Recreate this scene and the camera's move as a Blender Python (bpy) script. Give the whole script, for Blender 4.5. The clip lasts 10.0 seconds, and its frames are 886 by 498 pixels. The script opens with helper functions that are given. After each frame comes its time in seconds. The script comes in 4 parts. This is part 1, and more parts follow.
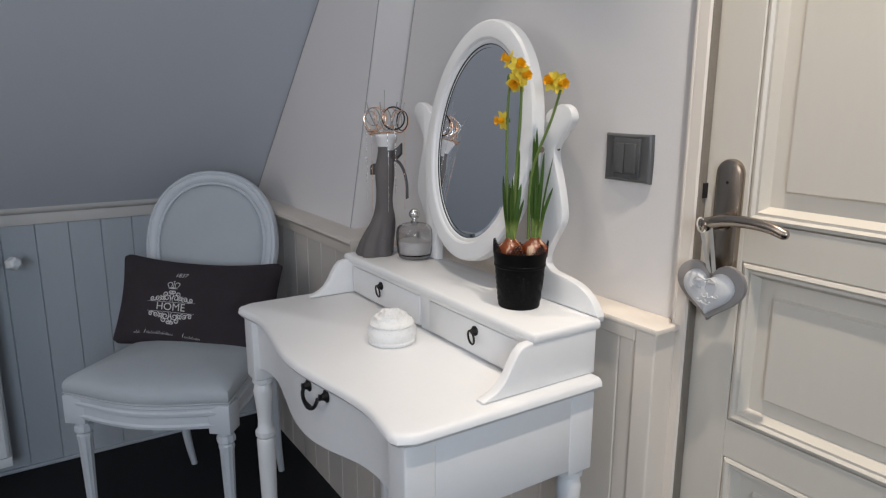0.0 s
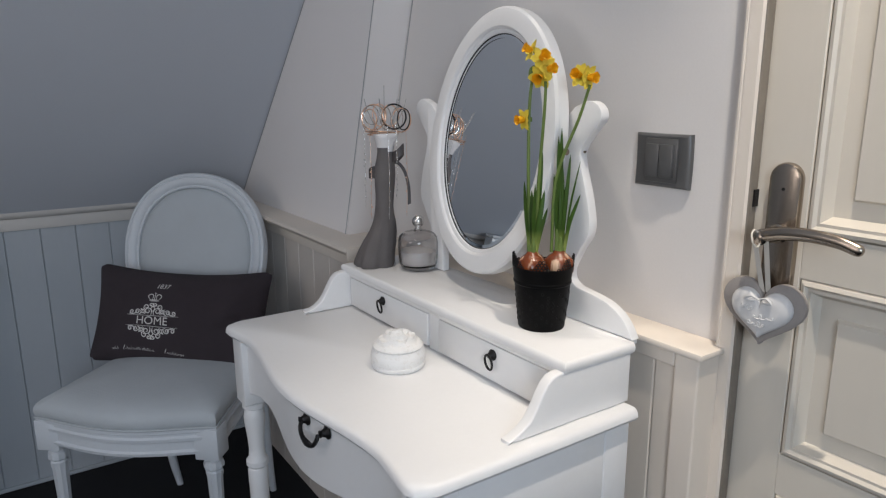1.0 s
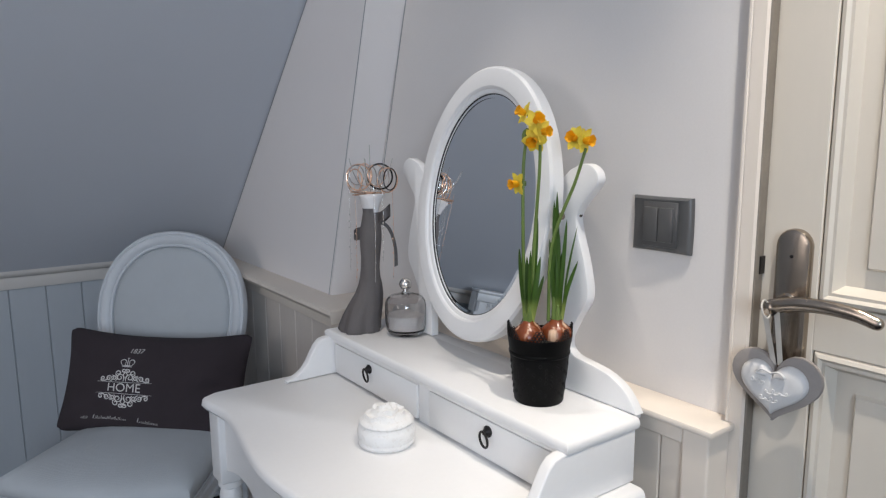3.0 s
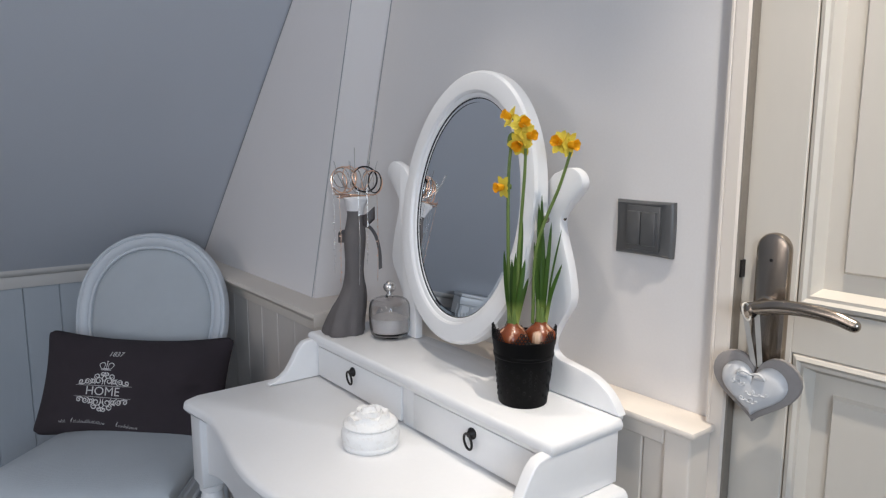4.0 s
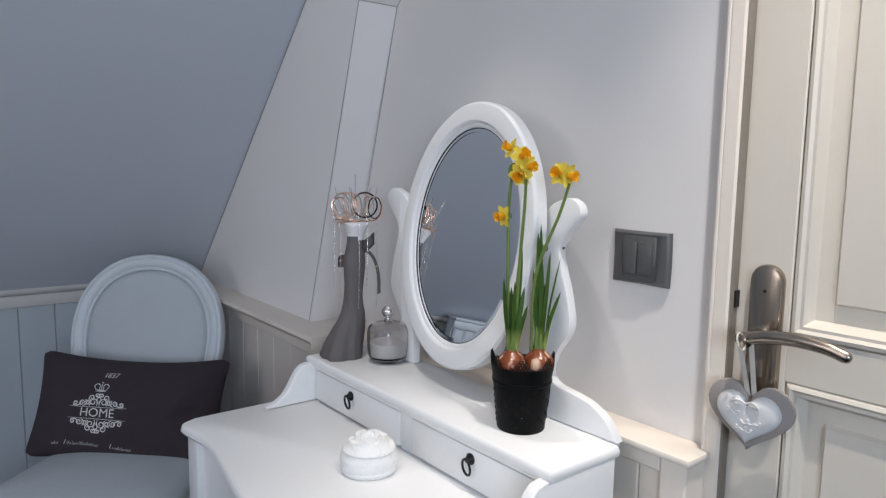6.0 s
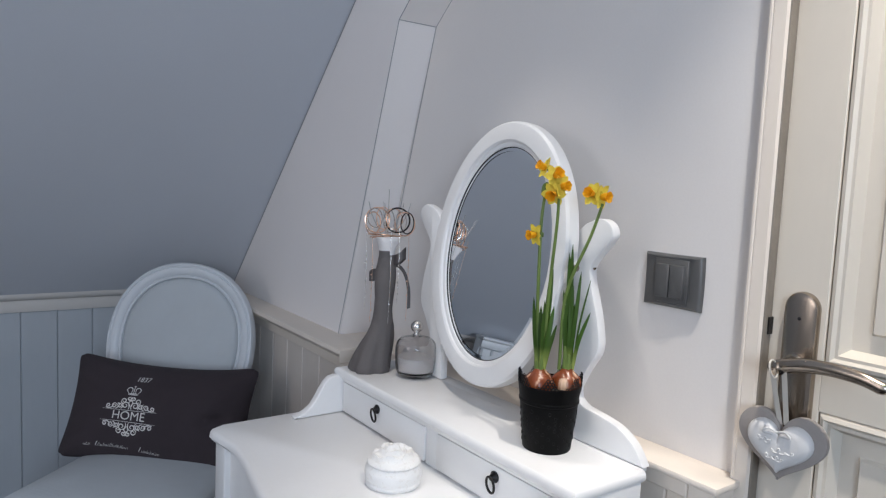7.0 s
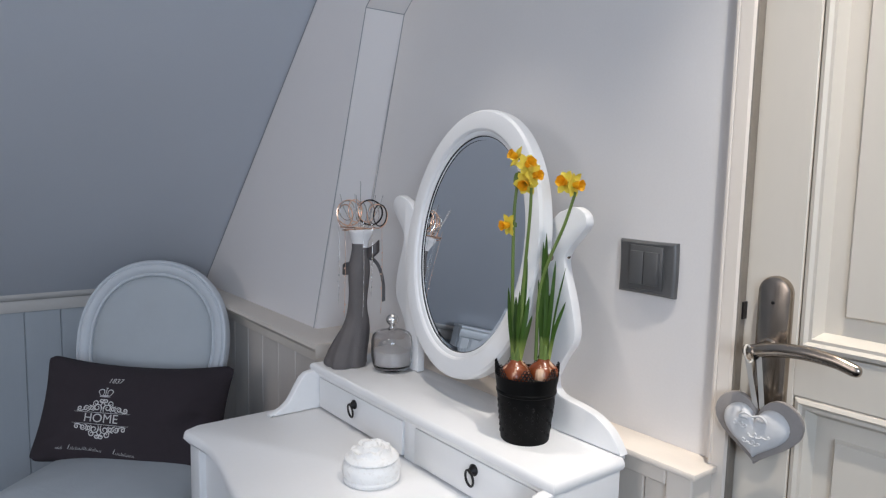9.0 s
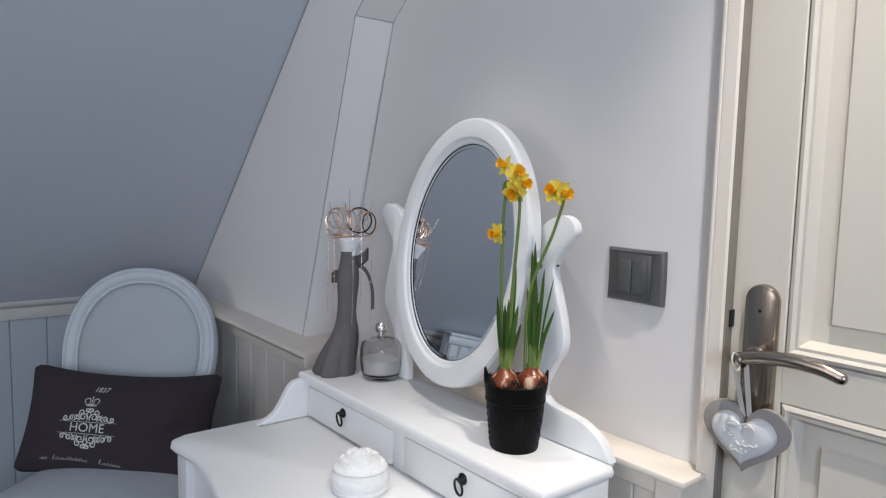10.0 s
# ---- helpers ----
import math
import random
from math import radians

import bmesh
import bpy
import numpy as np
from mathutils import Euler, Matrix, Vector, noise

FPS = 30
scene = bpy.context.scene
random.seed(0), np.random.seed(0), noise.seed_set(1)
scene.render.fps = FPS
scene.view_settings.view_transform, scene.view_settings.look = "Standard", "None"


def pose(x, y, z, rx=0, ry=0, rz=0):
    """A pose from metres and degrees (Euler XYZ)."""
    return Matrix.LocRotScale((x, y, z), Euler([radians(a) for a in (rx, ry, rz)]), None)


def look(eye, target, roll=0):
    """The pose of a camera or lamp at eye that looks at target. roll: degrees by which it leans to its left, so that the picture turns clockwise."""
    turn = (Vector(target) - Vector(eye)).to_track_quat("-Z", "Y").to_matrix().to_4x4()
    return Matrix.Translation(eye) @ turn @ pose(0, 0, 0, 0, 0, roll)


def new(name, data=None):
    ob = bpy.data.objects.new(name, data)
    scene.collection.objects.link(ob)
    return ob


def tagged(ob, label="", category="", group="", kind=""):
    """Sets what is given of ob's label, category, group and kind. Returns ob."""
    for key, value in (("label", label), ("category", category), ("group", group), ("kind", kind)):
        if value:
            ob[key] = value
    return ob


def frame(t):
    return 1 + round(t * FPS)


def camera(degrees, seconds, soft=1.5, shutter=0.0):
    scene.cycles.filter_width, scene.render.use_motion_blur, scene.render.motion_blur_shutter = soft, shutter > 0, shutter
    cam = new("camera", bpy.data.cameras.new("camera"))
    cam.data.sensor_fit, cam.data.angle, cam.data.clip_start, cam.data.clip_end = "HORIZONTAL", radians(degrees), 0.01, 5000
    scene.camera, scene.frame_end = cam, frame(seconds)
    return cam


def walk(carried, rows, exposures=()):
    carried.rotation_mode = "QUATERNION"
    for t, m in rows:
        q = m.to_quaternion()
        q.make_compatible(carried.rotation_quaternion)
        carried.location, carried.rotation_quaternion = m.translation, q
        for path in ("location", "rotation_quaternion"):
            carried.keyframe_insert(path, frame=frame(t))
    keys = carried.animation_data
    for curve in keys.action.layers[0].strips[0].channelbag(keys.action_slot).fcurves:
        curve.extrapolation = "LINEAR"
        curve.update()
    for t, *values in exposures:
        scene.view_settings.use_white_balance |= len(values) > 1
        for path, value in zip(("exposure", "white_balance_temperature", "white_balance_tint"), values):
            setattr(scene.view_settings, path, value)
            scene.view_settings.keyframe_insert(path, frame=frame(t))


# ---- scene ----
LENS = 65.99
cam = camera(LENS, 10.0, soft=1.25)
# seconds, x, y, z, yaw, pitch, roll
ROWS = [
    (0.0, -0.8934, -0.6814, 1.2220, -33.22, -12.48, 0.16),
    (0.5, -0.8650, -0.6213, 1.2231, -32.85, -13.67, 0.53),
    (1.0, -0.8569, -0.5494, 1.2261, -34.44, -12.97, -0.18),
    (1.5, -0.8521, -0.5145, 1.2351, -35.92, -10.98, 0.04),
    (2.0, -0.8339, -0.5050, 1.2520, -35.61, -10.27, -0.71),
    (2.5, -0.8335, -0.4990, 1.2456, -35.51, -9.55, -0.23),
    (2.7, -0.8320, -0.4960, 1.2470, -35.66, -9.33, -0.30),
    (3.8, -0.8430, -0.4930, 1.2460, -37.29, -8.57, -0.10),
    (4.0, -0.8418, -0.4943, 1.2447, -37.61, -8.69, 0.11),
    (4.5, -0.8418, -0.4941, 1.2465, -37.82, -8.44, -0.12),
    (5.0, -0.8461, -0.4951, 1.2453, -38.50, -7.62, 0.14),
    (5.2, -0.8490, -0.4960, 1.2450, -38.79, -7.44, 0.30),
    (6.3, -0.8670, -0.5040, 1.2570, -37.30, -6.14, 1.60),
    (6.5, -0.8682, -0.5073, 1.2508, -36.21, -5.55, 2.27),
    (7.0, -0.8712, -0.5053, 1.2500, -35.78, -5.26, 2.53),
    (7.5, -0.8660, -0.4997, 1.2515, -36.94, -5.14, 2.70),
    (8.0, -0.8512, -0.4984, 1.2530, -37.21, -5.83, 1.64),
    (8.5, -0.8521, -0.4956, 1.2495, -37.49, -6.20, 1.61),
    (9.0, -0.8560, -0.4964, 1.2559, -37.70, -6.25, 1.22),
    (9.5, -0.8548, -0.4970, 1.2573, -38.07, -6.15, 1.07),
    (10.0, -0.8550, -0.4969, 1.2588, -38.55, -5.70, 1.28),
]
walk(cam, [(t, pose(x, y, z, 90 + pitch, 0, yaw) @ pose(0, 0, 0, 0, 0, roll)) for t, x, y, z, yaw, pitch, roll in ROWS],
     [(0.0, -0.14, 6520, 10), (1.5, -0.16, 6480, 10), (2.0, -0.14, 6460, 10), (2.5, 0.02, 6400, 10), (5.0, 0.04, 6230, 10), (6.5, 0.06, 6130, 10), (10.0, 0.04, 6130, 10)])

# ---- world and lamps ----
world = bpy.data.worlds.new("world")
scene.world = world
world.use_nodes = True
sky = world.node_tree.nodes.new("ShaderNodeTexSky")
sky.sky_type = "NISHITA"
sky.sun_disc = False
sky.sun_elevation, sky.sun_rotation = radians(30), radians(200)
world.node_tree.links.new(sky.outputs[0], world.node_tree.nodes["Background"].inputs[0])
world.node_tree.nodes["Background"].inputs[1].default_value = 0.1


def spot(at, target, energy, degrees):
    data = bpy.data.lights.new("spot_lamp", "SPOT")
    data.energy, data.color, data.spot_size, data.spot_blend, data.shadow_soft_size = energy, WARM, radians(degrees), 1.0, 0.014
    new("spot_lamp", data).matrix_world = look(at, target)


def area(name, at, target, energy, color, wide, high):
    data = bpy.data.lights.new(name, "AREA")
    data.energy, data.color, data.shape, data.size, data.size_y = energy, color, "RECTANGLE", wide, high
    new(name, data).matrix_world = look(at, target)


WARM = (1.0, 0.90, 0.78)
COOL = (0.68, 0.82, 1.0)
# recessed spots over the dressing table, then unseen fill lamps added to brighten the room
spot((-0.38, 0.48, 2.11), (-0.24, 0.34, 0.8), 19, 52)
spot((-0.27, -0.36, 2.29), (-0.13, -0.21, 0.8), 72, 58)
# cool daylight fill at the opening assumed in the unseen south wall
area("unseen_room_fill", (-1.9, -2.58, 1.65), (-0.7, 0.6, 1.65), 40, COOL, 1.0, 1.0)
# added warm fill just inside the west wall, which has no window
area("unseen_room_fill", (-3.06, 0.10, 1.60), (-0.1, 0.5, 1.45), 11, (1.0, 0.905, 0.86), 0.9, 1.0)
# added overhead fill for warm ambient light; no fitting stands behind it
area("overhead_fill", (-1.7, -0.3, 2.30), (-1.7, -0.3, 0.0), 4, (1.0, 0.92, 0.85), 0.4, 0.4)

# ---- materials ----
def material(name, color, rough=0.5, metal=0.0, vary=0.06, scale=8.0, bump=0.0, bump_scale=60.0, stretch=(1, 1, 1), worn_or_highlight=None, **inputs):
    """A principled material with two scales of colour variation, rough patches and fine relief."""
    mat = bpy.data.materials.new(name)
    mat.use_nodes = True
    tree = mat.node_tree
    nodes, links = tree.nodes, tree.links
    bsdf = nodes["Principled BSDF"]
    coord = nodes.new("ShaderNodeTexCoord")
    mapping = nodes.new("ShaderNodeMapping")
    mapping.inputs["Scale"].default_value = stretch
    links.new(coord.outputs["Object"], mapping.inputs[0])
    big = nodes.new("ShaderNodeTexNoise")
    big.inputs["Scale"].default_value, big.inputs["Detail"].default_value = scale, 4
    links.new(mapping.outputs[0], big.inputs["Vector"])
    fine = nodes.new("ShaderNodeTexNoise")
    fine.inputs["Scale"].default_value, fine.inputs["Detail"].default_value = bump_scale, 6
    links.new(mapping.outputs[0], fine.inputs["Vector"])
    add = nodes.new("ShaderNodeMath")
    add.operation = "MULTIPLY_ADD"
    add.inputs[1].default_value = 0.35
    links.new(fine.outputs["Fac"], add.inputs[0])
    links.new(big.outputs["Fac"], add.inputs[2])
    ramp = nodes.new("ShaderNodeValToRGB")
    ramp.color_ramp.elements[0].position, ramp.color_ramp.elements[1].position = 0.35, 0.95
    lo = tuple(c * (1 - vary) for c in color)
    hi = tuple(min(1.0, c * (1 + vary)) for c in color)
    ramp.color_ramp.elements[0].color, ramp.color_ramp.elements[1].color = (*lo, 1), (*hi, 1)
    links.new(add.outputs[0], ramp.inputs[0])
    tint = ramp.outputs[0]
    # pale patches: wear on the plaster, papery scales and painted highlights on the bulbs
    if worn_or_highlight:
        mask = nodes.new("ShaderNodeValToRGB")
        mask.color_ramp.elements[0].position, mask.color_ramp.elements[1].position = 0.54, 0.64
        links.new(fine.outputs["Fac"], mask.inputs[0])
        mix = nodes.new("ShaderNodeMixRGB")
        mix.inputs[2].default_value = (*worn_or_highlight, 1)
        links.new(mask.outputs[0], mix.inputs[0])
        links.new(tint, mix.inputs[1])
        tint = mix.outputs[0]
    links.new(tint, bsdf.inputs["Base Color"])
    rr = nodes.new("ShaderNodeMapRange")
    rr.inputs["To Min"].default_value, rr.inputs["To Max"].default_value = max(0.0, rough - 0.07), min(1.0, rough + 0.07)
    links.new(big.outputs["Fac"], rr.inputs["Value"])
    links.new(rr.outputs[0], bsdf.inputs["Roughness"])
    bsdf.inputs["Metallic"].default_value = metal
    if bump:
        relief = nodes.new("ShaderNodeBump")
        relief.inputs["Strength"].default_value, relief.inputs["Distance"].default_value = bump, 0.002
        links.new(fine.outputs["Fac"], relief.inputs["Height"])
        links.new(relief.outputs[0], bsdf.inputs["Normal"])
    for key, value in inputs.items():
        bsdf.inputs[key.replace("_", " ")].default_value = value
    return mat


def weave(name, color, thread=900.0, rough=0.9, depth=0.5, vary=0.12):
    """Woven cloth: crossing threads over a soft mottling."""
    mat = material(name, color, rough, 0, vary, 14, 0)
    nodes, links = mat.node_tree.nodes, mat.node_tree.links
    coord = nodes.new("ShaderNodeTexCoord")
    total = nodes.new("ShaderNodeMath")
    for index, axis in enumerate("XZ"):
        wave = nodes.new("ShaderNodeTexWave")
        wave.bands_direction = axis
        wave.inputs["Scale"].default_value, wave.inputs["Distortion"].default_value = thread / 6.28, 1.5
        links.new(coord.outputs["Object"], wave.inputs["Vector"])
        links.new(wave.outputs["Fac"], total.inputs[index])
    relief = nodes.new("ShaderNodeBump")
    relief.inputs["Strength"].default_value, relief.inputs["Distance"].default_value = depth, 0.0006
    links.new(total.outputs[0], relief.inputs["Height"])
    links.new(relief.outputs[0], nodes["Principled BSDF"].inputs["Normal"])
    return mat


M_WALL = material("wall_paint", (0.705, 0.673, 0.648), 0.75, 0, 0.045, 2.5, 0.06, 260)
M_BOX = material("casing_paint", (0.82, 0.782, 0.762), 0.7, 0, 0.025, 2.5, 0.06, 260)
M_CEIL = material("ceiling_paint", (0.55, 0.575, 0.62), 0.85, 0, 0.03, 1.5, 0.06, 260)
M_CREAM = material("cream_woodwork_paint", (0.75, 0.67, 0.58), 0.42, 0, 0.04, 5, 0.12, 90, (1, 1, 0.25))
M_SIDEBOARD = material("warm_board_paint", (0.66, 0.60, 0.54), 0.5, 0, 0.05, 5, 0.12, 90, (1, 1, 0.2))
M_RAIL = material("rail_paint", (0.60, 0.575, 0.545), 0.45, 0, 0.04, 5, 0.12, 90, (0.25, 1, 1))
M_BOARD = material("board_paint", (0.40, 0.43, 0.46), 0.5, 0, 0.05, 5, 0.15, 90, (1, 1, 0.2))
M_DOOR = material("door_paint", (0.655, 0.60, 0.515), 0.40, 0, 0.035, 4, 0.12, 70, (1, 1, 0.25))
M_WHITE = material("white_furniture_paint", (0.775, 0.768, 0.760), 0.40, 0, 0.025, 6, 0.08, 120)
M_CHAIR = material("chair_paint", (0.60, 0.63, 0.66), 0.45, 0, 0.05, 9, 0.15, 140)
M_SEAT = weave("seat_cloth", (0.48, 0.51, 0.53), 1400, 0.8, 0.25, 0.035)
M_CUSHION = weave("cushion_cloth", (0.038, 0.028, 0.033), 1500, 0.95, 0.6)
M_PRINT = material("cushion_print", (0.62, 0.60, 0.58), 0.9, 0, 0.15, 120)
M_CARPET = material("carpet", (0.0028, 0.0032, 0.0055), 1.0, 0, 0.4, 12, 0.9, 420)
M_IRON = material("black_iron", (0.018, 0.016, 0.016), 0.45, 0.6, 0.2, 60, 0.3, 300)
M_POT = material("black_lacquered_pot", (0.004, 0.004, 0.0045), 0.42, 0, 0.3, 40, 0.1, 200, Specular_IOR_Level=0.22)
M_NICKEL = material("brushed_nickel", (0.38, 0.325, 0.27), 0.24, 1.0, 0.08, 20, 0.06, 300, (1, 1, 0.1))
M_SWITCH = material("grey_switch_plastic", (0.115, 0.115, 0.115), 0.34, 0.35, 0.05, 30, 0.05, 500)
M_MIRROR = material("mirror_glass", (0.93, 0.935, 0.94), 0.0, 1.0, 0.0, 5)
M_MIRROR.node_tree.nodes["Principled BSDF"].inputs["Roughness"].default_value = 0.0
for link in list(M_MIRROR.node_tree.nodes["Principled BSDF"].inputs["Roughness"].links):
    M_MIRROR.node_tree.links.remove(link)
M_DARK = material("dark_rubber", (0.03, 0.03, 0.03), 0.7)
# brown that stands in for the shade in the door's reveal
M_GAP_SHADE = material("gap_shade_brown", (0.21, 0.18, 0.145), 0.75, 0, 0.15, 20, 0.2, 150)
M_JOINT = material("joint_filler", (0.34, 0.34, 0.35), 0.8)
M_DRESS = material("taupe_dress_fabric", (0.115, 0.103, 0.100), 0.75, 0, 0.12, 25, 0.4, 350)
M_SASH = material("dark_satin_ribbon", (0.060, 0.052, 0.052), 0.45, 0, 0.12, 25, 0.2, 350)
M_BODICE = material("white_bodice_cloth", (0.72, 0.70, 0.69), 0.8, 0, 0.06, 40, 0.4, 250)
M_GOLD = material("rose_gold", (0.86, 0.58, 0.42), 0.28, 1.0, 0.05, 50)
M_SILVER = material("silver_wire", (0.70, 0.68, 0.66), 0.25, 1.0, 0.05, 50)
M_PLASTER = material("chalky_plaster", (0.80, 0.79, 0.77), 0.85, 0, 0.04, 40, 0.35, 160, worn_or_highlight=(0.75, 0.73, 0.70))
M_LEAF = material("leaf_green", (0.036, 0.080, 0.008), 0.45, 0, 0.45, 30, 0.2, 180, (1, 1, 0.15), Specular_IOR_Level=0.3)
# leaves pale towards the bulb
_t = M_LEAF.node_tree
_b = _t.nodes["Principled BSDF"]
_from = _b.inputs["Base Color"].links[0].from_socket
_sep, _range, _mix, _co = _t.nodes.new("ShaderNodeSeparateXYZ"), _t.nodes.new("ShaderNodeMapRange"), _t.nodes.new("ShaderNodeMixRGB"), _t.nodes.new("ShaderNodeTexCoord")
_t.links.new(_co.outputs["Object"], _sep.inputs[0])
_range.inputs["From Min"].default_value, _range.inputs["From Max"].default_value = 0.114, 0.152
_t.links.new(_sep.outputs[2], _range.inputs["Value"])
_mix.inputs[1].default_value = (0.40, 0.46, 0.12, 1)
_t.links.new(_range.outputs[0], _mix.inputs[0])
_t.links.new(_from, _mix.inputs[2])
_t.links.new(_mix.outputs[0], _b.inputs["Base Color"])
M_STEM = material("pale_stem", (0.125, 0.185, 0.040), 0.45, 0, 0.25, 22, 0.2, 180, (1, 1, 0.2))
M_PETAL = material("yellow_petal", (1.0, 0.80, 0.13), 0.6, 0, 0.12, 60, 0.2, 300)
M_TRUMPET = material("orange_trumpet", (1.0, 0.54, 0.012), 0.6, 0, 0.12, 60, 0.3, 300)
# the pale tint gives papery streaks and highlights painted into the skin
M_BULB = material("papery_bulb_skin", (0.17, 0.042, 0.013), 0.26, 0, 0.65, 45, 0.6, 70, (1, 1, 0.22), worn_or_highlight=(0.70, 0.48, 0.32))
M_SOIL = material("potting_soil", (0.02, 0.014, 0.01), 1.0, 0, 0.4, 60, 1.0, 300)
M_HEARTGREY = material("grey_painted_wood", (0.30, 0.27, 0.25), 0.7, 0, 0.08, 30, 0.3, 200)
M_HEARTWHITE = material("white_plaster_heart", (0.62, 0.61, 0.60), 0.55, 0, 0.05, 30, 0.2, 150)
M_RIBBON = weave("linen_ribbon", (0.58, 0.54, 0.48), 2500, 0.85, 0.4)
M_RADIATOR = material("radiator_enamel", (0.70, 0.72, 0.73), 0.35, 0, 0.03, 6, 0.05, 90)
M_GLASS = material("smoked_clear_glass", (0.86, 0.845, 0.84), 0.03, 0.0, 0.0, 5, Transmission_Weight=1.0, IOR=1.47)
M_GLASS.node_tree.links.remove(M_GLASS.node_tree.nodes["Principled BSDF"].inputs["Roughness"].links[0])
M_GLASS.node_tree.nodes["Principled BSDF"].inputs["Roughness"].default_value = 0.0
# white that stands in for the pale shelf refracted through the glass
M_REFRACTION = material("refracted_shelf_white", (0.84, 0.83, 0.82), 0.35, 0, 0.05, 60)


# ---- mesh helpers ----
def part(name, bm, mat, parent=None, label="", smooth=35):
    """One bmesh as one mesh object, under a thing or at top level."""
    bmesh.ops.recalc_face_normals(bm, faces=bm.faces[:])
    mesh = bpy.data.meshes.new(name)
    bm.to_mesh(mesh)
    bm.free()
    if smooth:
        for face in mesh.polygons:
            face.use_smooth = True
        mesh.set_sharp_from_angle(angle=radians(smooth))
    mesh.materials.append(mat)
    ob = new(name, mesh)
    if parent:
        ob.parent = parent
    if label:
        ob["label"] = label
    return ob


def box(x0, x1, y0, y1, z0, z1, bevel=0.0, segments=2, bm=None):
    own = bmesh.new()
    bmesh.ops.create_cube(own, size=1)
    for v in own.verts:
        v.co = Vector(((x0 + x1) / 2 + v.co.x * (x1 - x0), (y0 + y1) / 2 + v.co.y * (y1 - y0), (z0 + z1) / 2 + v.co.z * (z1 - z0)))
    if bevel:
        bmesh.ops.bevel(own, geom=own.edges[:], offset=bevel, segments=segments, profile=0.5, affect="EDGES")
    return merged(bm, own)


def merged(bm, own):
    if bm is None:
        return own
    mesh = bpy.data.meshes.new("scratch")
    own.to_mesh(mesh)
    own.free()
    bm.from_mesh(mesh)
    bpy.data.meshes.remove(mesh)
    return bm


def prism(points, axis, a, b, bevel=0.0, segments=2, bm=None):
    """A polygon in the plane across the axis (x: points are y, z; y: x, z; z: x, y), pushed from a to b."""
    own = bmesh.new()

    def at(p, h):
        return {"x": (h, p[0], p[1]), "y": (p[0], h, p[1]), "z": (p[0], p[1], h)}[axis]
    low = [own.verts.new(at(p, a)) for p in points]
    high = [own.verts.new(at(p, b)) for p in points]
    own.faces.new(low), own.faces.new(high[::-1])
    n = len(points)
    for i in range(n):
        own.faces.new((low[i], low[(i + 1) % n], high[(i + 1) % n], high[i]))
    bmesh.ops.recalc_face_normals(own, faces=own.faces[:])
    if bevel:
        rims = [e for e in own.edges if all(v in low for v in e.verts) or all(v in high for v in e.verts)]
        bmesh.ops.bevel(own, geom=rims, offset=bevel, segments=segments, profile=0.5, affect="EDGES")
    return merged(bm, own)


def lathe(profile, n=28, at=(0, 0, 0), bm=None, flute=0.0, flutes=0):
    """A turned form from (radius, height) pairs; flute: depth of the grooves cut along it."""
    own = bmesh.new()
    rings = []
    for r, z in profile:
        ring = []
        for i in range(n):
            a = 2 * math.pi * i / n
            rr = r * (1 - flute * (0.5 + 0.5 * math.cos(flutes * a))) if flutes else r
            ring.append(own.verts.new((at[0] + rr * math.cos(a), at[1] + rr * math.sin(a), at[2] + z)))
        rings.append(ring)
    for lo, hi in zip(rings, rings[1:]):
        for i in range(n):
            own.faces.new((lo[i], lo[(i + 1) % n], hi[(i + 1) % n], hi[i]))
    own.faces.new(rings[0][::-1]), own.faces.new(rings[-1])
    return merged(bm, own)


def tube(points, radius, n=8, bm=None, closed=False):
    """A round bar along points; radius is one number or one for each point."""
    own = bmesh.new()
    pts = [Vector(p) for p in points]
    count = len(pts)
    radii = radius if isinstance(radius, (list, tuple)) else [radius] * count
    rings = []
    side = None
    for i, p in enumerate(pts):
        if closed:
            way = (pts[(i + 1) % count] - pts[i - 1]).normalized()
        else:
            way = (pts[min(i + 1, count - 1)] - pts[max(i - 1, 0)]).normalized()
        if side is None:
            side = way.orthogonal().normalized()
        side = (side - way * side.dot(way)).normalized()
        up = way.cross(side)
        rings.append([own.verts.new(p + radii[i] * (math.cos(2 * math.pi * k / n) * side + math.sin(2 * math.pi * k / n) * up)) for k in range(n)])
    pairs = list(zip(rings, rings[1:] + ([rings[0]] if closed else [])))
    for lo, hi in pairs if closed else zip(rings, rings[1:]):
        for k in range(n):
            own.faces.new((lo[k], lo[(k + 1) % n], hi[(k + 1) % n], hi[k]))
    if not closed:
        own.faces.new(rings[0][::-1]), own.faces.new(rings[-1])
    return merged(bm, own)


def spline(points, steps=8):
    """A smooth line through points (Catmull-Rom)."""
    pts = [Vector(p) for p in points]
    pts = [2 * pts[0] - pts[1]] + pts + [2 * pts[-1] - pts[-2]]
    out = []
    for a, b, c, d in zip(pts, pts[1:], pts[2:], pts[3:]):
        for k in range(steps):
            s = k / steps
            out.append(0.5 * (2 * b + (c - a) * s + (2 * a - 5 * b + 4 * c - d) * s * s + (3 * b - a - 3 * c + d) * s ** 3))
    return out + [pts[-2]]


def ball(centre, radius, squash=(1, 1, 1), seg=20, rings=14, bm=None):
    own = bmesh.new()
    bmesh.ops.create_uvsphere(own, u_segments=seg, v_segments=rings, radius=radius)
    for v in own.verts:
        v.co = Vector((v.co.x * squash[0], v.co.y * squash[1], v.co.z * squash[2])) + Vector(centre)
    return merged(bm, own)


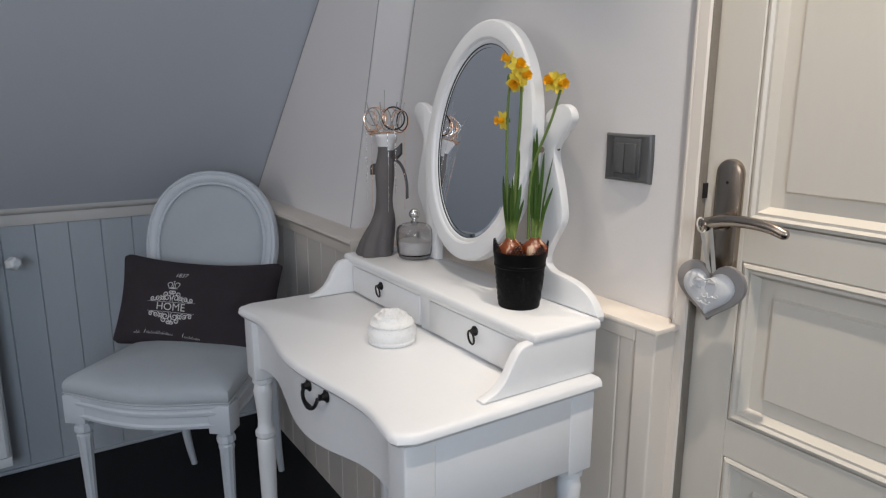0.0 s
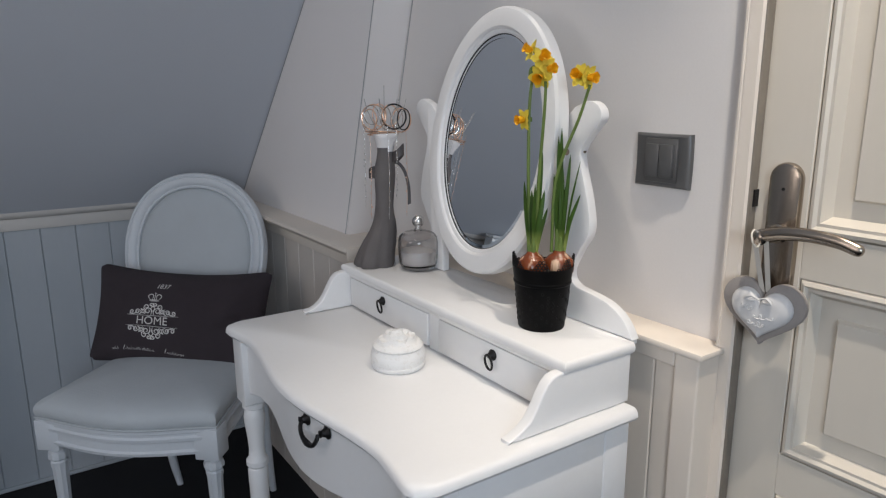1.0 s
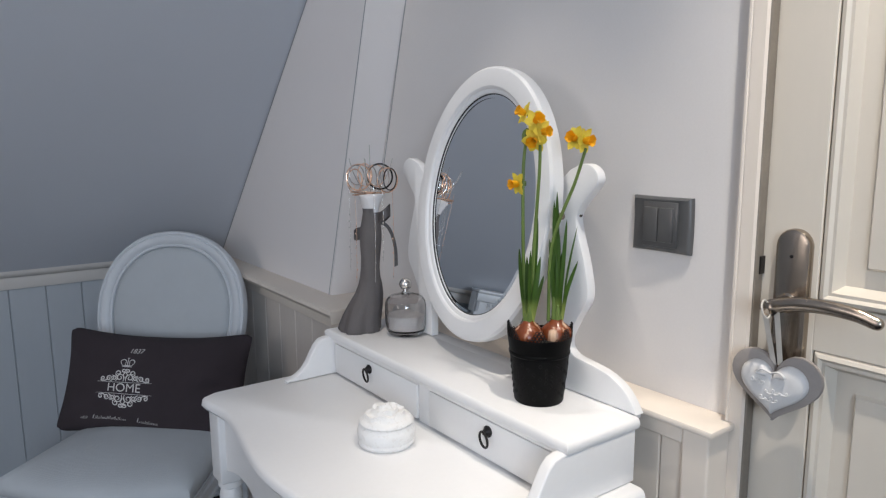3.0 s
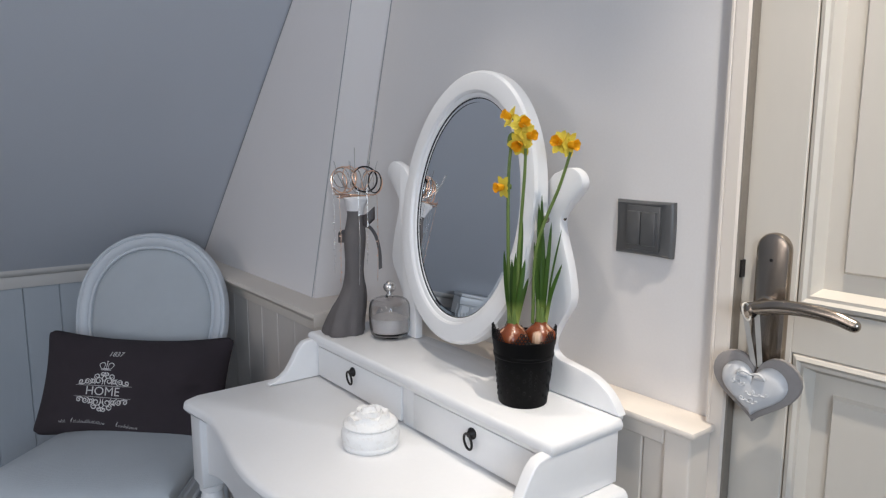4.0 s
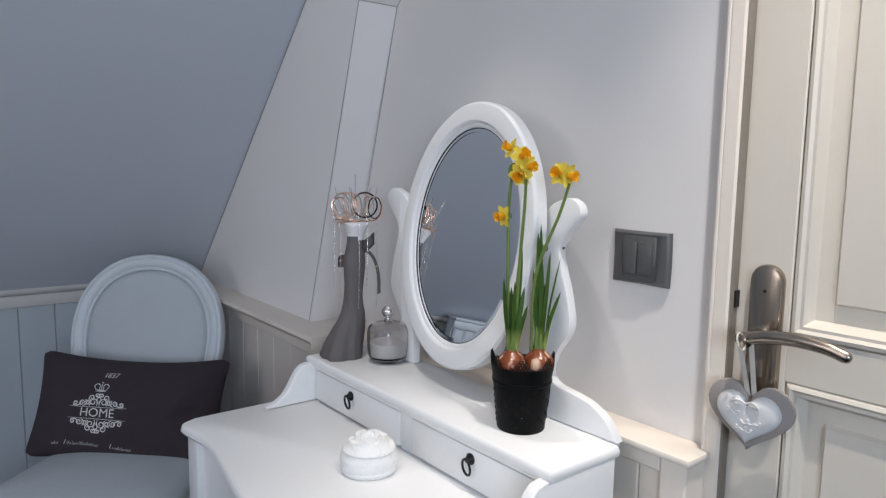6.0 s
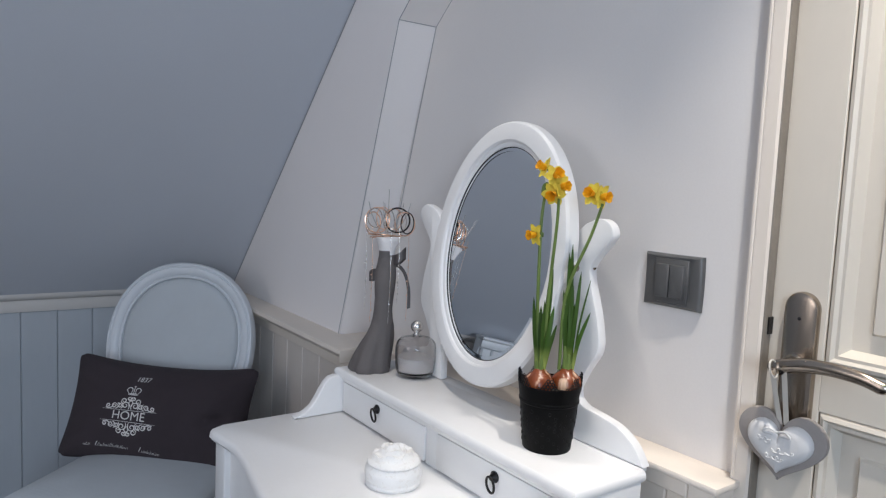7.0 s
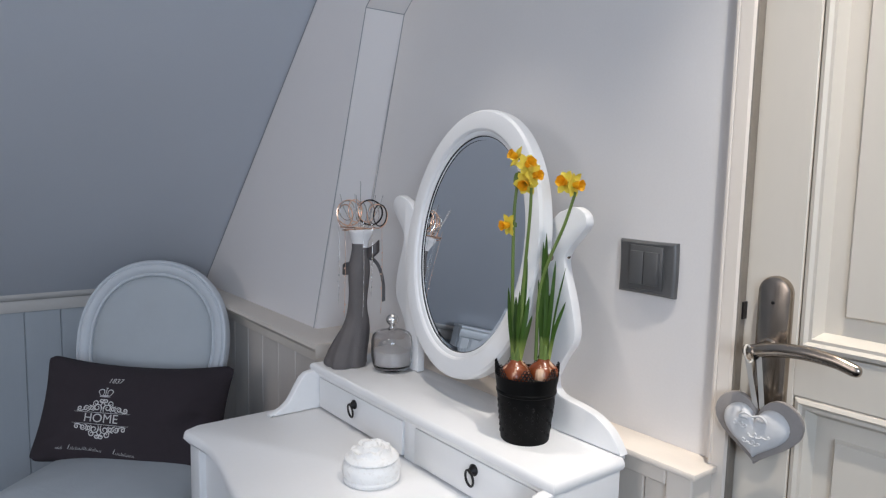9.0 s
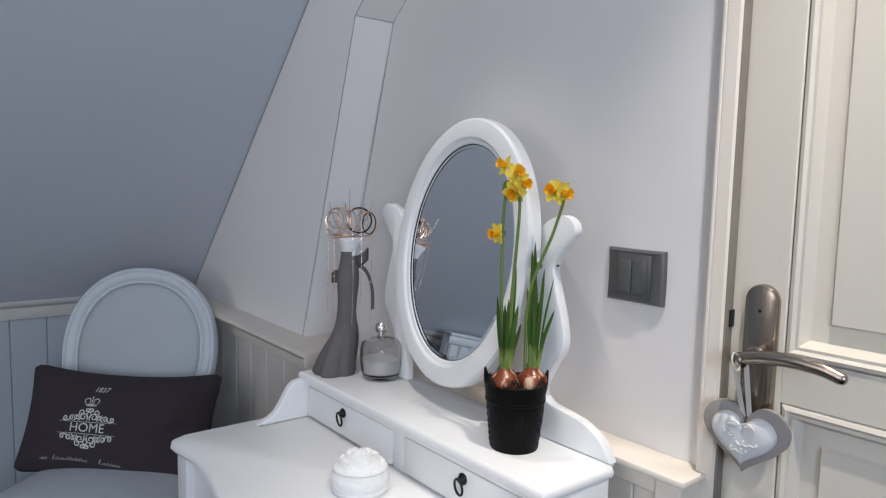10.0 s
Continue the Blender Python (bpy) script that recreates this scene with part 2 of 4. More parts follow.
def oval(a, b, n, power):
    """Points and outward normals of an ellipse; a power above 2 squares it off a little."""
    out = []
    for k in range(n):
        t = 2 * math.pi * k / n
        c, q = math.cos(t), math.sin(t)
        u, w = math.copysign(abs(c) ** (2 / power), c), math.copysign(abs(q) ** (2 / power), q)
        nx, nz = math.copysign(abs(u) ** (power - 1), u) / a, math.copysign(abs(w) ** (power - 1), w) / b
        ln = math.hypot(nx, nz)
        out.append((a * u, b * w, nx / ln, nz / ln))
    return out


def ring_sweep(a, b, profile, n=72, power=2.0):
    """A frame round an oval in the xz plane: profile pairs are (outwards, depth along y)."""
    bm = bmesh.new()
    rings = [[bm.verts.new((x + o * nx, d, z + o * nz)) for o, d in profile] for x, z, nx, nz in oval(a, b, n, power)]
    m = len(profile)
    for i in range(n):
        lo, hi = rings[i], rings[(i + 1) % n]
        for k in range(m):
            bm.faces.new((lo[k], lo[(k + 1) % m], hi[(k + 1) % m], hi[k]))
    return bm


def empty(name, m, **tags):
    ob = new(name)
    ob.matrix_world = m
    return tagged(ob, **tags)


def text_mesh(words, size, shear=0.0):
    """Flat letters as a bmesh in the xy plane, centred."""
    curve = bpy.data.curves.new("letters", "FONT")
    curve.body, curve.size, curve.align_x, curve.align_y, curve.shear = words, size, "CENTER", "CENTER", shear
    ob = new("letters", curve)
    mesh = bpy.data.meshes.new_from_object(ob)
    bm = bmesh.new()
    bm.from_mesh(mesh)
    bpy.data.objects.remove(ob)
    bpy.data.meshes.remove(mesh)
    bpy.data.curves.remove(curve)
    return bm

# ---- the room ----
KNEE = 1.823
RAIL = 0.871


def slope_z(y):
    return 1.653 - 0.954 * (y - 0.99)


def structure(name, bm, mat, label, category, smooth=0):
    return tagged(part(name, bm, mat, None, "", smooth), label, category, kind="structure")


structure("floor", box(-3.1, 0.2, -2.6, KNEE + 0.1, -0.06, 0.0), M_CARPET, "dark navy carpet floor of the attic room", "floor")
# wall behind the dressing table, with the doorway cut through
wall = box(0.0, 0.12, -0.037, KNEE + 0.1, 0.0, 2.42)
box(0.0, 0.12, -2.6, -0.80, 0.0, 2.42, bm=wall)
box(0.0, 0.12, -0.80, -0.037, 2.06, 2.42, bm=wall)
structure("wall_east", wall, M_WALL, "pale painted wall behind the dressing table", "wall")
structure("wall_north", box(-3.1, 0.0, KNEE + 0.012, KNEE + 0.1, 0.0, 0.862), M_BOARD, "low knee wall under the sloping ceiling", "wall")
# unseen wall; its opening is assumed and set where the cool fill stands
south = box(-3.1, -2.4, -2.7, -2.6, 0.0, 2.42)
box(-1.4, 0.12, -2.7, -2.6, 0.0, 2.42, bm=south)
box(-2.4, -1.4, -2.7, -2.6, 0.0, 0.85, bm=south)
box(-2.4, -1.4, -2.7, -2.6, 2.05, 2.42, bm=south)
structure("wall_south", south, M_WALL, "plain painted wall, unseen, with an assumed window opening", "wall")
structure("wall_west", box(-3.2, -3.1, -2.7, KNEE + 0.1, 0.0, 2.42), M_WALL, "plain gable wall closing the room", "wall")
TOP = 2.32
ytop = 0.99 - (TOP - 1.653) / 0.954
structure("ceiling", prism([(KNEE + 0.1, slope_z(KNEE + 0.1)), (ytop, TOP), (-2.7, TOP), (-2.7, TOP + 0.1), (ytop + 0.04, TOP + 0.1), (KNEE + 0.1, slope_z(KNEE + 0.1) + 0.16)], "x", -3.2, 0.0),
          M_CEIL, "pale grey ceiling sloping down to the knee wall", "ceiling")
# boxed-in roof timber standing in front of the wall
up = [(1.001, RAIL - 0.02), (0.765, 1.597), (0.765 - 0.66, 1.597 + 0.66 * 0.86), (0.105, 2.3), (ytop + 0.02, TOP - 0.004), (KNEE, slope_z(KNEE) - 0.004), (KNEE, RAIL - 0.02)]
structure("wall_casing", prism([(y, min(z, slope_z(y) - 0.003)) for y, z in up], "x", -0.095, -0.001), M_BOX, "pale painted casing round a slanting roof timber", "wall")
# thin dark joints where the casing's boards meet
joint = bmesh.new()
for pts in ([(-0.0965, 1.001, RAIL), (-0.0965, 0.765, 1.597), (-0.0965, 0.30, 1.997)], [(-0.001, 0.98, RAIL), (-0.001, 0.7645, 1.598), (-0.001, 0.30, 1.998)],
            [(-0.0965, 0.765, 1.597), (-0.001, 0.764, 1.597)], [(-0.0965, 1.80, slope_z(1.80) - 0.004), (-0.0965, 0.5, slope_z(0.5) - 0.004)]):
    tube(pts, 0.0010, 5, bm=joint)
structure("trim", joint, M_JOINT, "thin dark joint lines along the casing's edges", "trim")

# lower panelling behind the chair, beside the casing and next to the door
knee_rail = prism([(KNEE + 0.012, 0.862), (KNEE - 0.012, 0.862), (KNEE - 0.020, 0.867), (KNEE - 0.026, 0.876), (KNEE - 0.026, 0.888), (KNEE - 0.020, 0.894), (KNEE + 0.04, 0.894), (KNEE + 0.04, 0.862)], "x", -3.09, -0.10)
box(-3.09, -0.10, KNEE - 0.008, KNEE + 0.012, 0.826, 0.862, 0.002, bm=knee_rail)
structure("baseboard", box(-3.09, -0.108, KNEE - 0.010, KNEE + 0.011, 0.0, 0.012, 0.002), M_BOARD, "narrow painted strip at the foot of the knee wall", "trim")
structure("trim", knee_rail, M_RAIL, "moulded pale rail along the top of the knee wall", "trim", 40)
side_rail = prism([(-0.094, 0.842), (-0.130, 0.842), (-0.150, 0.846), (-0.163, 0.852), (-0.170, 0.862), (-0.168, 0.870), (-0.160, RAIL + 0.002), (-0.094, RAIL + 0.002)], "y", 0.850, KNEE - 0.027)
box(-0.122, -0.094, 0.875, KNEE - 0.011, 0.806, 0.842, 0.002, bm=side_rail)
prism([(-0.094, 0.842), (-0.170, 0.842), (-0.170, RAIL), (-0.094, RAIL)], "y", 0.846, 0.8505, bm=side_rail)
box(-0.094, -0.0, 0.850, 1.02, 0.842, RAIL, 0.002, bm=side_rail)
structure("trim", side_rail, M_CREAM, "moulded cream rail on the panelling beside the chair", "trim", 40)
structure("wall_panelling", box(-0.096, 0.0, 0.880, KNEE + 0.01, 0.0, 0.842), M_SIDEBOARD, "backing of the boarded panelling beside the chair", "wall")
structure("trim", box(-0.069, 0.0, -0.026, 0.879, 0.862, 0.872, 0.0025), M_CREAM, "flat cream capping on the panelling next to the door", "trim", 40)
stile = box(-0.063, 0.0, -0.019, 0.0215, 0.0, 0.862, 0.003)
box(-0.063, -0.001, 0.0217, 0.879, 0.838, 0.862, 0.003, bm=stile)
structure("trim", stile, M_CREAM, "painted frame of the panelling next to the door", "trim")
structure("wall_panelling", box(-0.046, 0.0, 0.0217, 0.879, 0.0, 0.8378), M_CREAM, "backing of the panelling behind the dressing table", "wall")

# door casing and door
casing = prism([(-0.037, -0.0015), (-0.037, -0.012), (-0.034, -0.016), (-0.018, -0.017), (-0.0165, -0.0160), (-0.0150, -0.017), (-0.012, -0.017), (-0.010, -0.013), (-0.010, -0.0015)], "z", 0.0, 2.1)
for v in casing.verts:
    v.co.x, v.co.y = v.co.y, v.co.x
lining = box(-0.0015, 0.118, -0.0335, -0.0300, 0.0, 2.06)
structure("trim", merged(casing, lining), M_CREAM, "cream moulded casing of the doorway", "trim", 30)
# added strip: its brown paints the shaded slot between leaf and casing
structure("trim", box(-0.0125, 0.0045, -0.0392, -0.0337, 0.0, 2.06, 0.0012), M_GAP_SHADE, "brown strip painting the shade in the gap between door and casing", "trim", 40)
structure("trim", box(-0.021, -0.0015, -0.87, -0.80, 0.0, 2.1, 0.004), M_CREAM, "cream moulded casing of the doorway", "trim")
structure("trim", box(-0.021, -0.0015, -0.80, -0.038, 2.06, 2.1, 0.004), M_CREAM, "cream moulded casing over the doorway", "trim")

DOOR_FACE = 0.006
PANELS = ((1.048, 1.93), (0.739, 0.990), (0.16, 0.679))
PY0, PY1 = -0.690, -0.108


def door_leaf():
    """The leaf as stiles and rails round sunk panels, with a moulding and a raised field in each."""
    face, back = DOOR_FACE, DOOR_FACE + 0.04
    bm = box(face, back, -0.775, PY0, 0.006, 2.045, 0.002, 1)
    box(face, back, PY1, -0.0345, 0.006, 2.045, 0.002, 1, bm=bm)
    zs = [0.006] + [z for lo, hi in reversed(PANELS) for z in (lo, hi)] + [2.045]
    for lo, hi in zip(zs[::2], zs[1::2]):
        box(face, back, PY0, PY1, lo, hi, 0.0, 1, bm=bm)
    return bm


door = tagged(part("door_1", door_leaf(), M_DOOR, None, "", 0), "closed cream painted panel door with raised fields", "door", kind="structure")
for lo, hi in PANELS:
    def frame_ring(inset, x):
        return [(x, PY0 + inset, lo + inset), (x, PY1 - inset, lo + inset), (x, PY1 - inset, hi - inset), (x, PY0 + inset, hi - inset)]
    bm = bmesh.new()
    steps = [(0.0, 0.006), (0.003, -0.001), (0.008, -0.003), (0.012, 0.001), (0.016, 0.0005), (0.021, 0.011), (0.024, 0.016), (0.046, 0.016), (0.0495, 0.0095), (0.056, 0.0095)]
    loops = [[bm.verts.new(p) for p in frame_ring(i, DOOR_FACE + d)] for i, d in steps]
    for one, two in zip(loops, loops[1:]):
        for k in range(4):
            bm.faces.new((one[k], one[(k + 1) % 4], two[(k + 1) % 4], two[k]))
    bm.faces.new(loops[-1])
    part("panel", bm, M_DOOR, door, "", 25)

# loose boards of the panelling, each with eased edges
def board(along, width, front, depth, z0, z1):
    """along: x or y; a board centred on 0 with a face at front, chamfered on its two long edges."""
    w, c = width / 2, 0.003
    prof = [(-w, depth), (-w, c), (-w + c * 0.7, 0), (w - c * 0.7, 0), (w, c), (w, depth)]
    bm = bmesh.new()
    loops = [[bm.verts.new((u, d, z)) for u, d in prof] for z in (z0, z1)]
    n = len(prof)
    for k in range(n):
        bm.faces.new((loops[0][k], loops[0][(k + 1) % n], loops[1][(k + 1) % n], loops[1][k]))
    bm.faces.new(loops[0]), bm.faces.new(loops[1][::-1])
    return bm

# ---- dressing table ----
TABLE_TOP = 0.782
T0, T1 = 0.036, 0.757
MID = (T0 + T1) / 2


def front_x(y):
    """The serpentine front of the table: corners and middle bulge, with two shallow hollows."""
    u = abs((y - MID) / (T1 - T0) * 2)
    return -0.482 - 0.013 * max(0.0, math.sin((u - 0.68) / 0.32 * math.pi / 2)) ** 1.5 if u > 0.68 else -0.482 - 0.027 * math.cos(u / 0.68 * math.pi / 2) ** 2


table = empty("dressing_table", pose(0, 0, 0), label="white painted dressing table with serpentine front and oval mirror", category="dressing table")


def top_outline(inset, back=-0.116):
    pts = []
    r = 0.03
    for k in range(61):
        y = T0 + inset + (T1 - T0 - 2 * inset) * k / 60
        x = front_x(y) + inset
        d = min(y - T0 - inset, T1 - inset - y)
        if d < r:
            x += r - math.sqrt(max(0.0, r * r - (r - d) ** 2))
        pts.append((x, y))
    return pts + [(back, T1 - inset), (back, T0 + inset)]


bm = bmesh.new()
steps = ((0.010, -0.0215), (0.004, -0.0190), (0.0, -0.013), (0.001, -0.0065), (0.004, -0.002), (0.009, 0.0))
loops = [[bm.verts.new((x, y, TABLE_TOP + dz)) for x, y in top_outline(i)] for i, dz in steps]
n = len(loops[0])
for lo, hi in zip(loops, loops[1:]):
    for k in range(n):
        bm.faces.new((lo[k], lo[(k + 1) % n], hi[(k + 1) % n], hi[k]))
bm.faces.new(loops[0][::-1]), bm.faces.new(loops[-1])
part("tabletop", bm, M_WHITE, table)


def apron_low(y):
    u = abs((y - MID) / (T1 - T0) * 2)
    return 0.652 - 0.020 * max(0.0, math.cos(min(1, u / 0.55) * math.pi / 2)) ** 1.3 - 0.02 * max(0.0, (u - 0.72) / 0.2) ** 2


def front_piece(y0, y1, proud, low, high, steps=16):
    bm = bmesh.new()
    cols = []
    for k in range(steps + 1):
        y = y0 + (y1 - y0) * k / steps
        x = front_x(y) + 0.026 - proud
        z0, z1 = low(y), high(y)
        cols.append([bm.verts.new(p) for p in ((x + 0.0015, y, z0), (x, y, z0 + 0.002), (x, y, z1 - 0.002), (x + 0.0015, y, z1), (x + 0.02, y, z1), (x + 0.02, y, z0))])
    for a, b in zip(cols, cols[1:]):
        for k in range(6):
            bm.faces.new((a[k], a[(k + 1) % 6], b[(k + 1) % 6], b[k]))
    bm.faces.new(cols[0]), bm.faces.new(cols[-1][::-1])
    return bm


UNDER = TABLE_TOP - 0.0215
drawer = part("drawer", front_piece(T0 + 0.058, T1 - 0.058, 0.0025, apron_low, lambda y: UNDER - 0.003, 30), M_WHITE, table)


def bail(parent, y, z):
    """A twisted iron handle hung from two round plates."""
    bm = bmesh.new()
    for s in (-1, 1):
        yy = y + s * 0.029
        x = front_x(yy) + 0.0235
        rose = lathe([(0.0, -0.001), (0.011, 0.0), (0.011, 0.002), (0.007, 0.005), (0.005, 0.010), (0.006, 0.013), (0.0, 0.015)], 16)
        bmesh.ops.transform(rose, matrix=pose(x, yy, z, 0, -90, 0), verts=rose.verts[:])
        merged(bm, rose)
    x = front_x(y) + 0.012
    arc = spline([(x, y - 0.029, z), (x - 0.004, y - 0.0285, z - 0.010), (x - 0.006, y - 0.019, z - 0.020), (x - 0.006, y, z - 0.0245), (x - 0.006, y + 0.019, z - 0.020), (x - 0.004, y + 0.0285, z - 0.010), (x, y + 0.029, z)], 5)
    tube(arc, [0.0032 + 0.0016 * math.exp(-((k - 15) / 3.0) ** 2) + 0.0004 * (k % 2) for k in range(len(arc))], 8, bm=bm)
    part("handle", bm, M_IRON, parent, "black iron bail handle")


bail(drawer, MID - 0.062, 0.738)

for y in (T0 + 0.0222, T1 - 0.0222):
    part("side_apron", box(-0.44, -0.155, y - 0.010, y + 0.010, 0.628, UNDER, 0.002), M_WHITE, table)
part("back_apron", box(-0.150, -0.130, T0 + 0.05, T1 - 0.05, 0.63, UNDER, 0.002), M_WHITE, table)
LEG = [(0.012, 0.0), (0.015, 0.004), (0.015, 0.02), (0.0115, 0.03), (0.0125, 0.08), (0.020, 0.44), (0.0205, 0.468), (0.017, 0.474), (0.0225, 0.480), (0.0225, 0.490), (0.017, 0.497), (0.0155, 0.515), (0.0170, 0.54), (0.0205, 0.572), (0.0215, 0.588), (0.0190, 0.600), (0.0165, 0.604), (0.0225, 0.608), (0.0225, 0.617), (0.019, 0.621)]
for x in (-0.452, -0.146):
    for y in (T0 + 0.036, T1 - 0.036):
        leg = part("leg", lathe(LEG, 24, (x, y, 0)), M_WHITE, table)
        s = 0.0255
        part("leg_block", box(x - s, x + s, y - s, y + s, 0.6205, UNDER - 0.0005, 0.0035, 3), M_WHITE, leg)

# raised case with two small drawers
C0, C1 = 0.061, 0.725
SHELF = 0.873
wing = [(-0.337, TABLE_TOP), (-0.3365, 0.786), (-0.326, 0.789), (-0.312, 0.795), (-0.300, 0.804), (-0.290, 0.818), (-0.281, 0.834), (-0.272, 0.848), (-0.262, 0.857), (-0.250, 0.8595), (-0.109, 0.8595), (-0.109, TABLE_TOP)]
for y in (C0, C1 - 0.018):
    part("case_side", prism([(x, z + 0.0004) for x, z in wing], "y", y, y + 0.018, 0.003, 3), M_WHITE, table)
bm = bmesh.new()
steps = ((0.0130, -0.0260), (0.0098, -0.0250), (0.0090, -0.0195), (0.0055, -0.0180), (0.0016, -0.0145), (0.0, -0.0095), (0.0010, -0.0045), (0.0032, -0.0015), (0.0065, 0.0))
loops = []
for i, dz in steps:
    loops.append([bm.verts.new((x, y, SHELF + dz)) for x, y in ((-0.244 + i, C0 - 0.0025 + i), (-0.1035, C0 - 0.0025 + i), (-0.1035, C1 + 0.0025 - i), (-0.244 + i, C1 + 0.0025 - i))])
for lo, hi in zip(loops, loops[1:]):
    for k in range(4):
        bm.faces.new((lo[k], lo[(k + 1) % 4], hi[(k + 1) % 4], hi[k]))
bm.faces.new(loops[0][::-1]), bm.faces.new(loops[-1])
part("shelf", bm, M_WHITE, table, "", 30)
part("shelf_back", box(-0.1036, -0.0705, C0 + 0.022, C1 - 0.022, SHELF - 0.016, SHELF - 0.0008, 0.001), M_WHITE, table)
part("case_frame", box(-0.224, -0.108, C0 + 0.0185, C1 - 0.0185, TABLE_TOP + 0.001, 0.8545), M_WHITE, table)
part("case_divider", box(-0.230, -0.2245, 0.3755, 0.4085, TABLE_TOP + 0.0005, 0.8545, 0.001), M_WHITE, table)
for y0, y1, ky in ((C0 + 0.020, 0.374, 0.224), (0.410, C1 - 0.020, 0.566)):
    front = part("small_drawer", box(-0.2335, -0.2245, y0, y1, TABLE_TOP + 0.004, 0.8455, 0.0015), M_WHITE, table)
    bm = lathe([(0.0, 0.0), (0.0085, 0.0), (0.009, 0.002), (0.006, 0.005), (0.004, 0.009), (0.0, 0.010)], 16)
    bmesh.ops.transform(bm, matrix=pose(-0.2335, ky, 0.830, 0, -90, 0), verts=bm.verts[:])
    ringpts = [(-0.2425 - 0.002 * math.sin(a), ky + 0.0085 * math.cos(a), 0.8195 + 0.0125 * math.sin(a)) for a in [2 * math.pi * k / 24 for k in range(24)]]
    tube(ringpts, 0.0019, 8, bm=bm, closed=True)
    part("ring_pull", bm, M_IRON, front, "black iron ring pull")

# curved uprights of the mirror
MIRROR_Y, MIRROR_Z = 0.394, 1.1385
outer = [(0.066, 0.874), (0.076, 0.890), (0.091, 0.905), (0.114, 0.917), (0.141, 0.923), (0.163, 0.926), (0.181, 0.929), (0.193, 0.938), (0.195, 0.951), (0.189, 0.965), (0.175, 0.990), (0.162, 1.009), (0.158, 1.028), (0.161, 1.049), (0.168, 1.077), (0.179, 1.109), (0.184, 1.129), (0.182, 1.142), (0.170, 1.158), (0.155, 1.174), (0.145, 1.188), (0.148, 1.202), (0.160, 1.211), (0.175, 1.212), (0.199, 1.203)]
inner = [(0.216, 1.188), (0.224, 1.160), (0.222, 1.120), (0.214, 1.060), (0.216, 1.010), (0.230, 0.965), (0.238, 0.920), (0.238, 0.874)]
shape = [(p.x, p.z) for p in spline([(y, 0, z) for y, z in outer], 3)] + [(p.x, p.z) for p in spline([(y, 0, z) for y, z in inner], 3)]
for flip in (False, True):
    pts = [(2 * MIRROR_Y - y if flip else y, z) for y, z in shape]
    post = part("mirror_post", prism(pts, "x", -0.104, -0.087, 0.0022, 2), M_WHITE, table, "", 40)
    screw = lathe([(0.0, -0.004), (0.004, -0.004), (0.004, 0.0004), (0.002, 0.001), (0.0, 0.0006)], 12)
    y, z = (0.1805, 1.139) if not flip else (2 * MIRROR_Y - 0.1805, 1.139)
    bmesh.ops.transform(screw, matrix=pose(-0.094, y + (0.0035 if not flip else -0.0035), z, 90 if not flip else -90, 0, 0), verts=screw.verts[:])
    part("screw", screw, M_NICKEL, post, "small steel screw")
# oval mirror
frame_profile = [(0.0, 0.012), (0.0, -0.001), (0.0015, -0.004), (0.005, -0.0055), (0.0075, -0.0055), (0.009, -0.0085), (0.012, -0.0105), (0.018, -0.0112), (0.034, -0.0112), (0.0395, -0.0100), (0.0435, -0.0060), (0.0445, 0.0), (0.0445, 0.012)]
mirror = part("mirror_frame", ring_sweep(0.1475, 0.1850, frame_profile, 96), M_WHITE, table, "white oval mirror frame", 24)
mirror.matrix_basis = pose(-0.113, MIRROR_Y - 0.001, MIRROR_Z, 0, 0, -94.6) @ pose(0, 0, 0, -7.6, 0, 0)
bm = bmesh.new()
rim = [bm.verts.new((0.1465 * math.cos(2 * math.pi * k / 96), 0.0, 0.1840 * math.sin(2 * math.pi * k / 96))) for k in range(96)]
bm.faces.new(rim)
glass = part("mirror_glass", bm, M_MIRROR, mirror, "clear oval looking glass", 0)
tube_ring = [(0.1474 * math.cos(2 * math.pi * k / 96), -0.0008, 0.1849 * math.sin(2 * math.pi * k / 96)) for k in range(96)]
part("glass_seat", tube(tube_ring, 0.0011, 6, closed=True), M_DARK, mirror, "dark line round the glass")
bm = bmesh.new()
lip = [[bm.verts.new((a * math.cos(2 * math.pi * k / 96), d, b * math.sin(2 * math.pi * k / 96))) for k in range(96)] for a, b, d in ((0.1466, 0.1841, -0.0004), (0.1405, 0.1780, -0.0011))]
for k in range(96):
    bm.faces.new((lip[0][k], lip[0][(k + 1) % 96], lip[1][(k + 1) % 96], lip[1][k]))
part("bevel", bm, M_MIRROR, mirror, "bevelled edge of the looking glass", 0)
bm = prism([(0.189 * math.cos(2 * math.pi * k / 96), 0.226 * math.sin(2 * math.pi * k / 96)) for k in range(96)], "y", 0.0125, 0.015)
part("mirror_back", bm, M_WHITE, mirror, "", 40)
for s in (-1, 1):
    knob = lathe([(0.005, 0.0), (0.005, 0.012)], 12)
    bmesh.ops.transform(knob, matrix=pose(0.189 * s, 0.006, 0.0, 0, 90 * s, 0), verts=knob.verts[:])
    part("pivot", knob, M_NICKEL, mirror)

# ---- things on the dressing table ----
RIGHT = Vector((0.72, -0.69, 0))
AWAY = Vector((0.69, 0.72, 0))

# potted daffodils
PX, PY = -0.163, 0.194
pot = empty("flower_pot", pose(PX, PY, SHELF), label="black openwork metal flower pot with scalloped rim", category="flower pot")
R0, R1, HP = 0.0355, 0.0465, 0.108


def pot_r(z):
    return R0 + (R1 - R0) * z / HP


NB = 96
bm = bmesh.new()
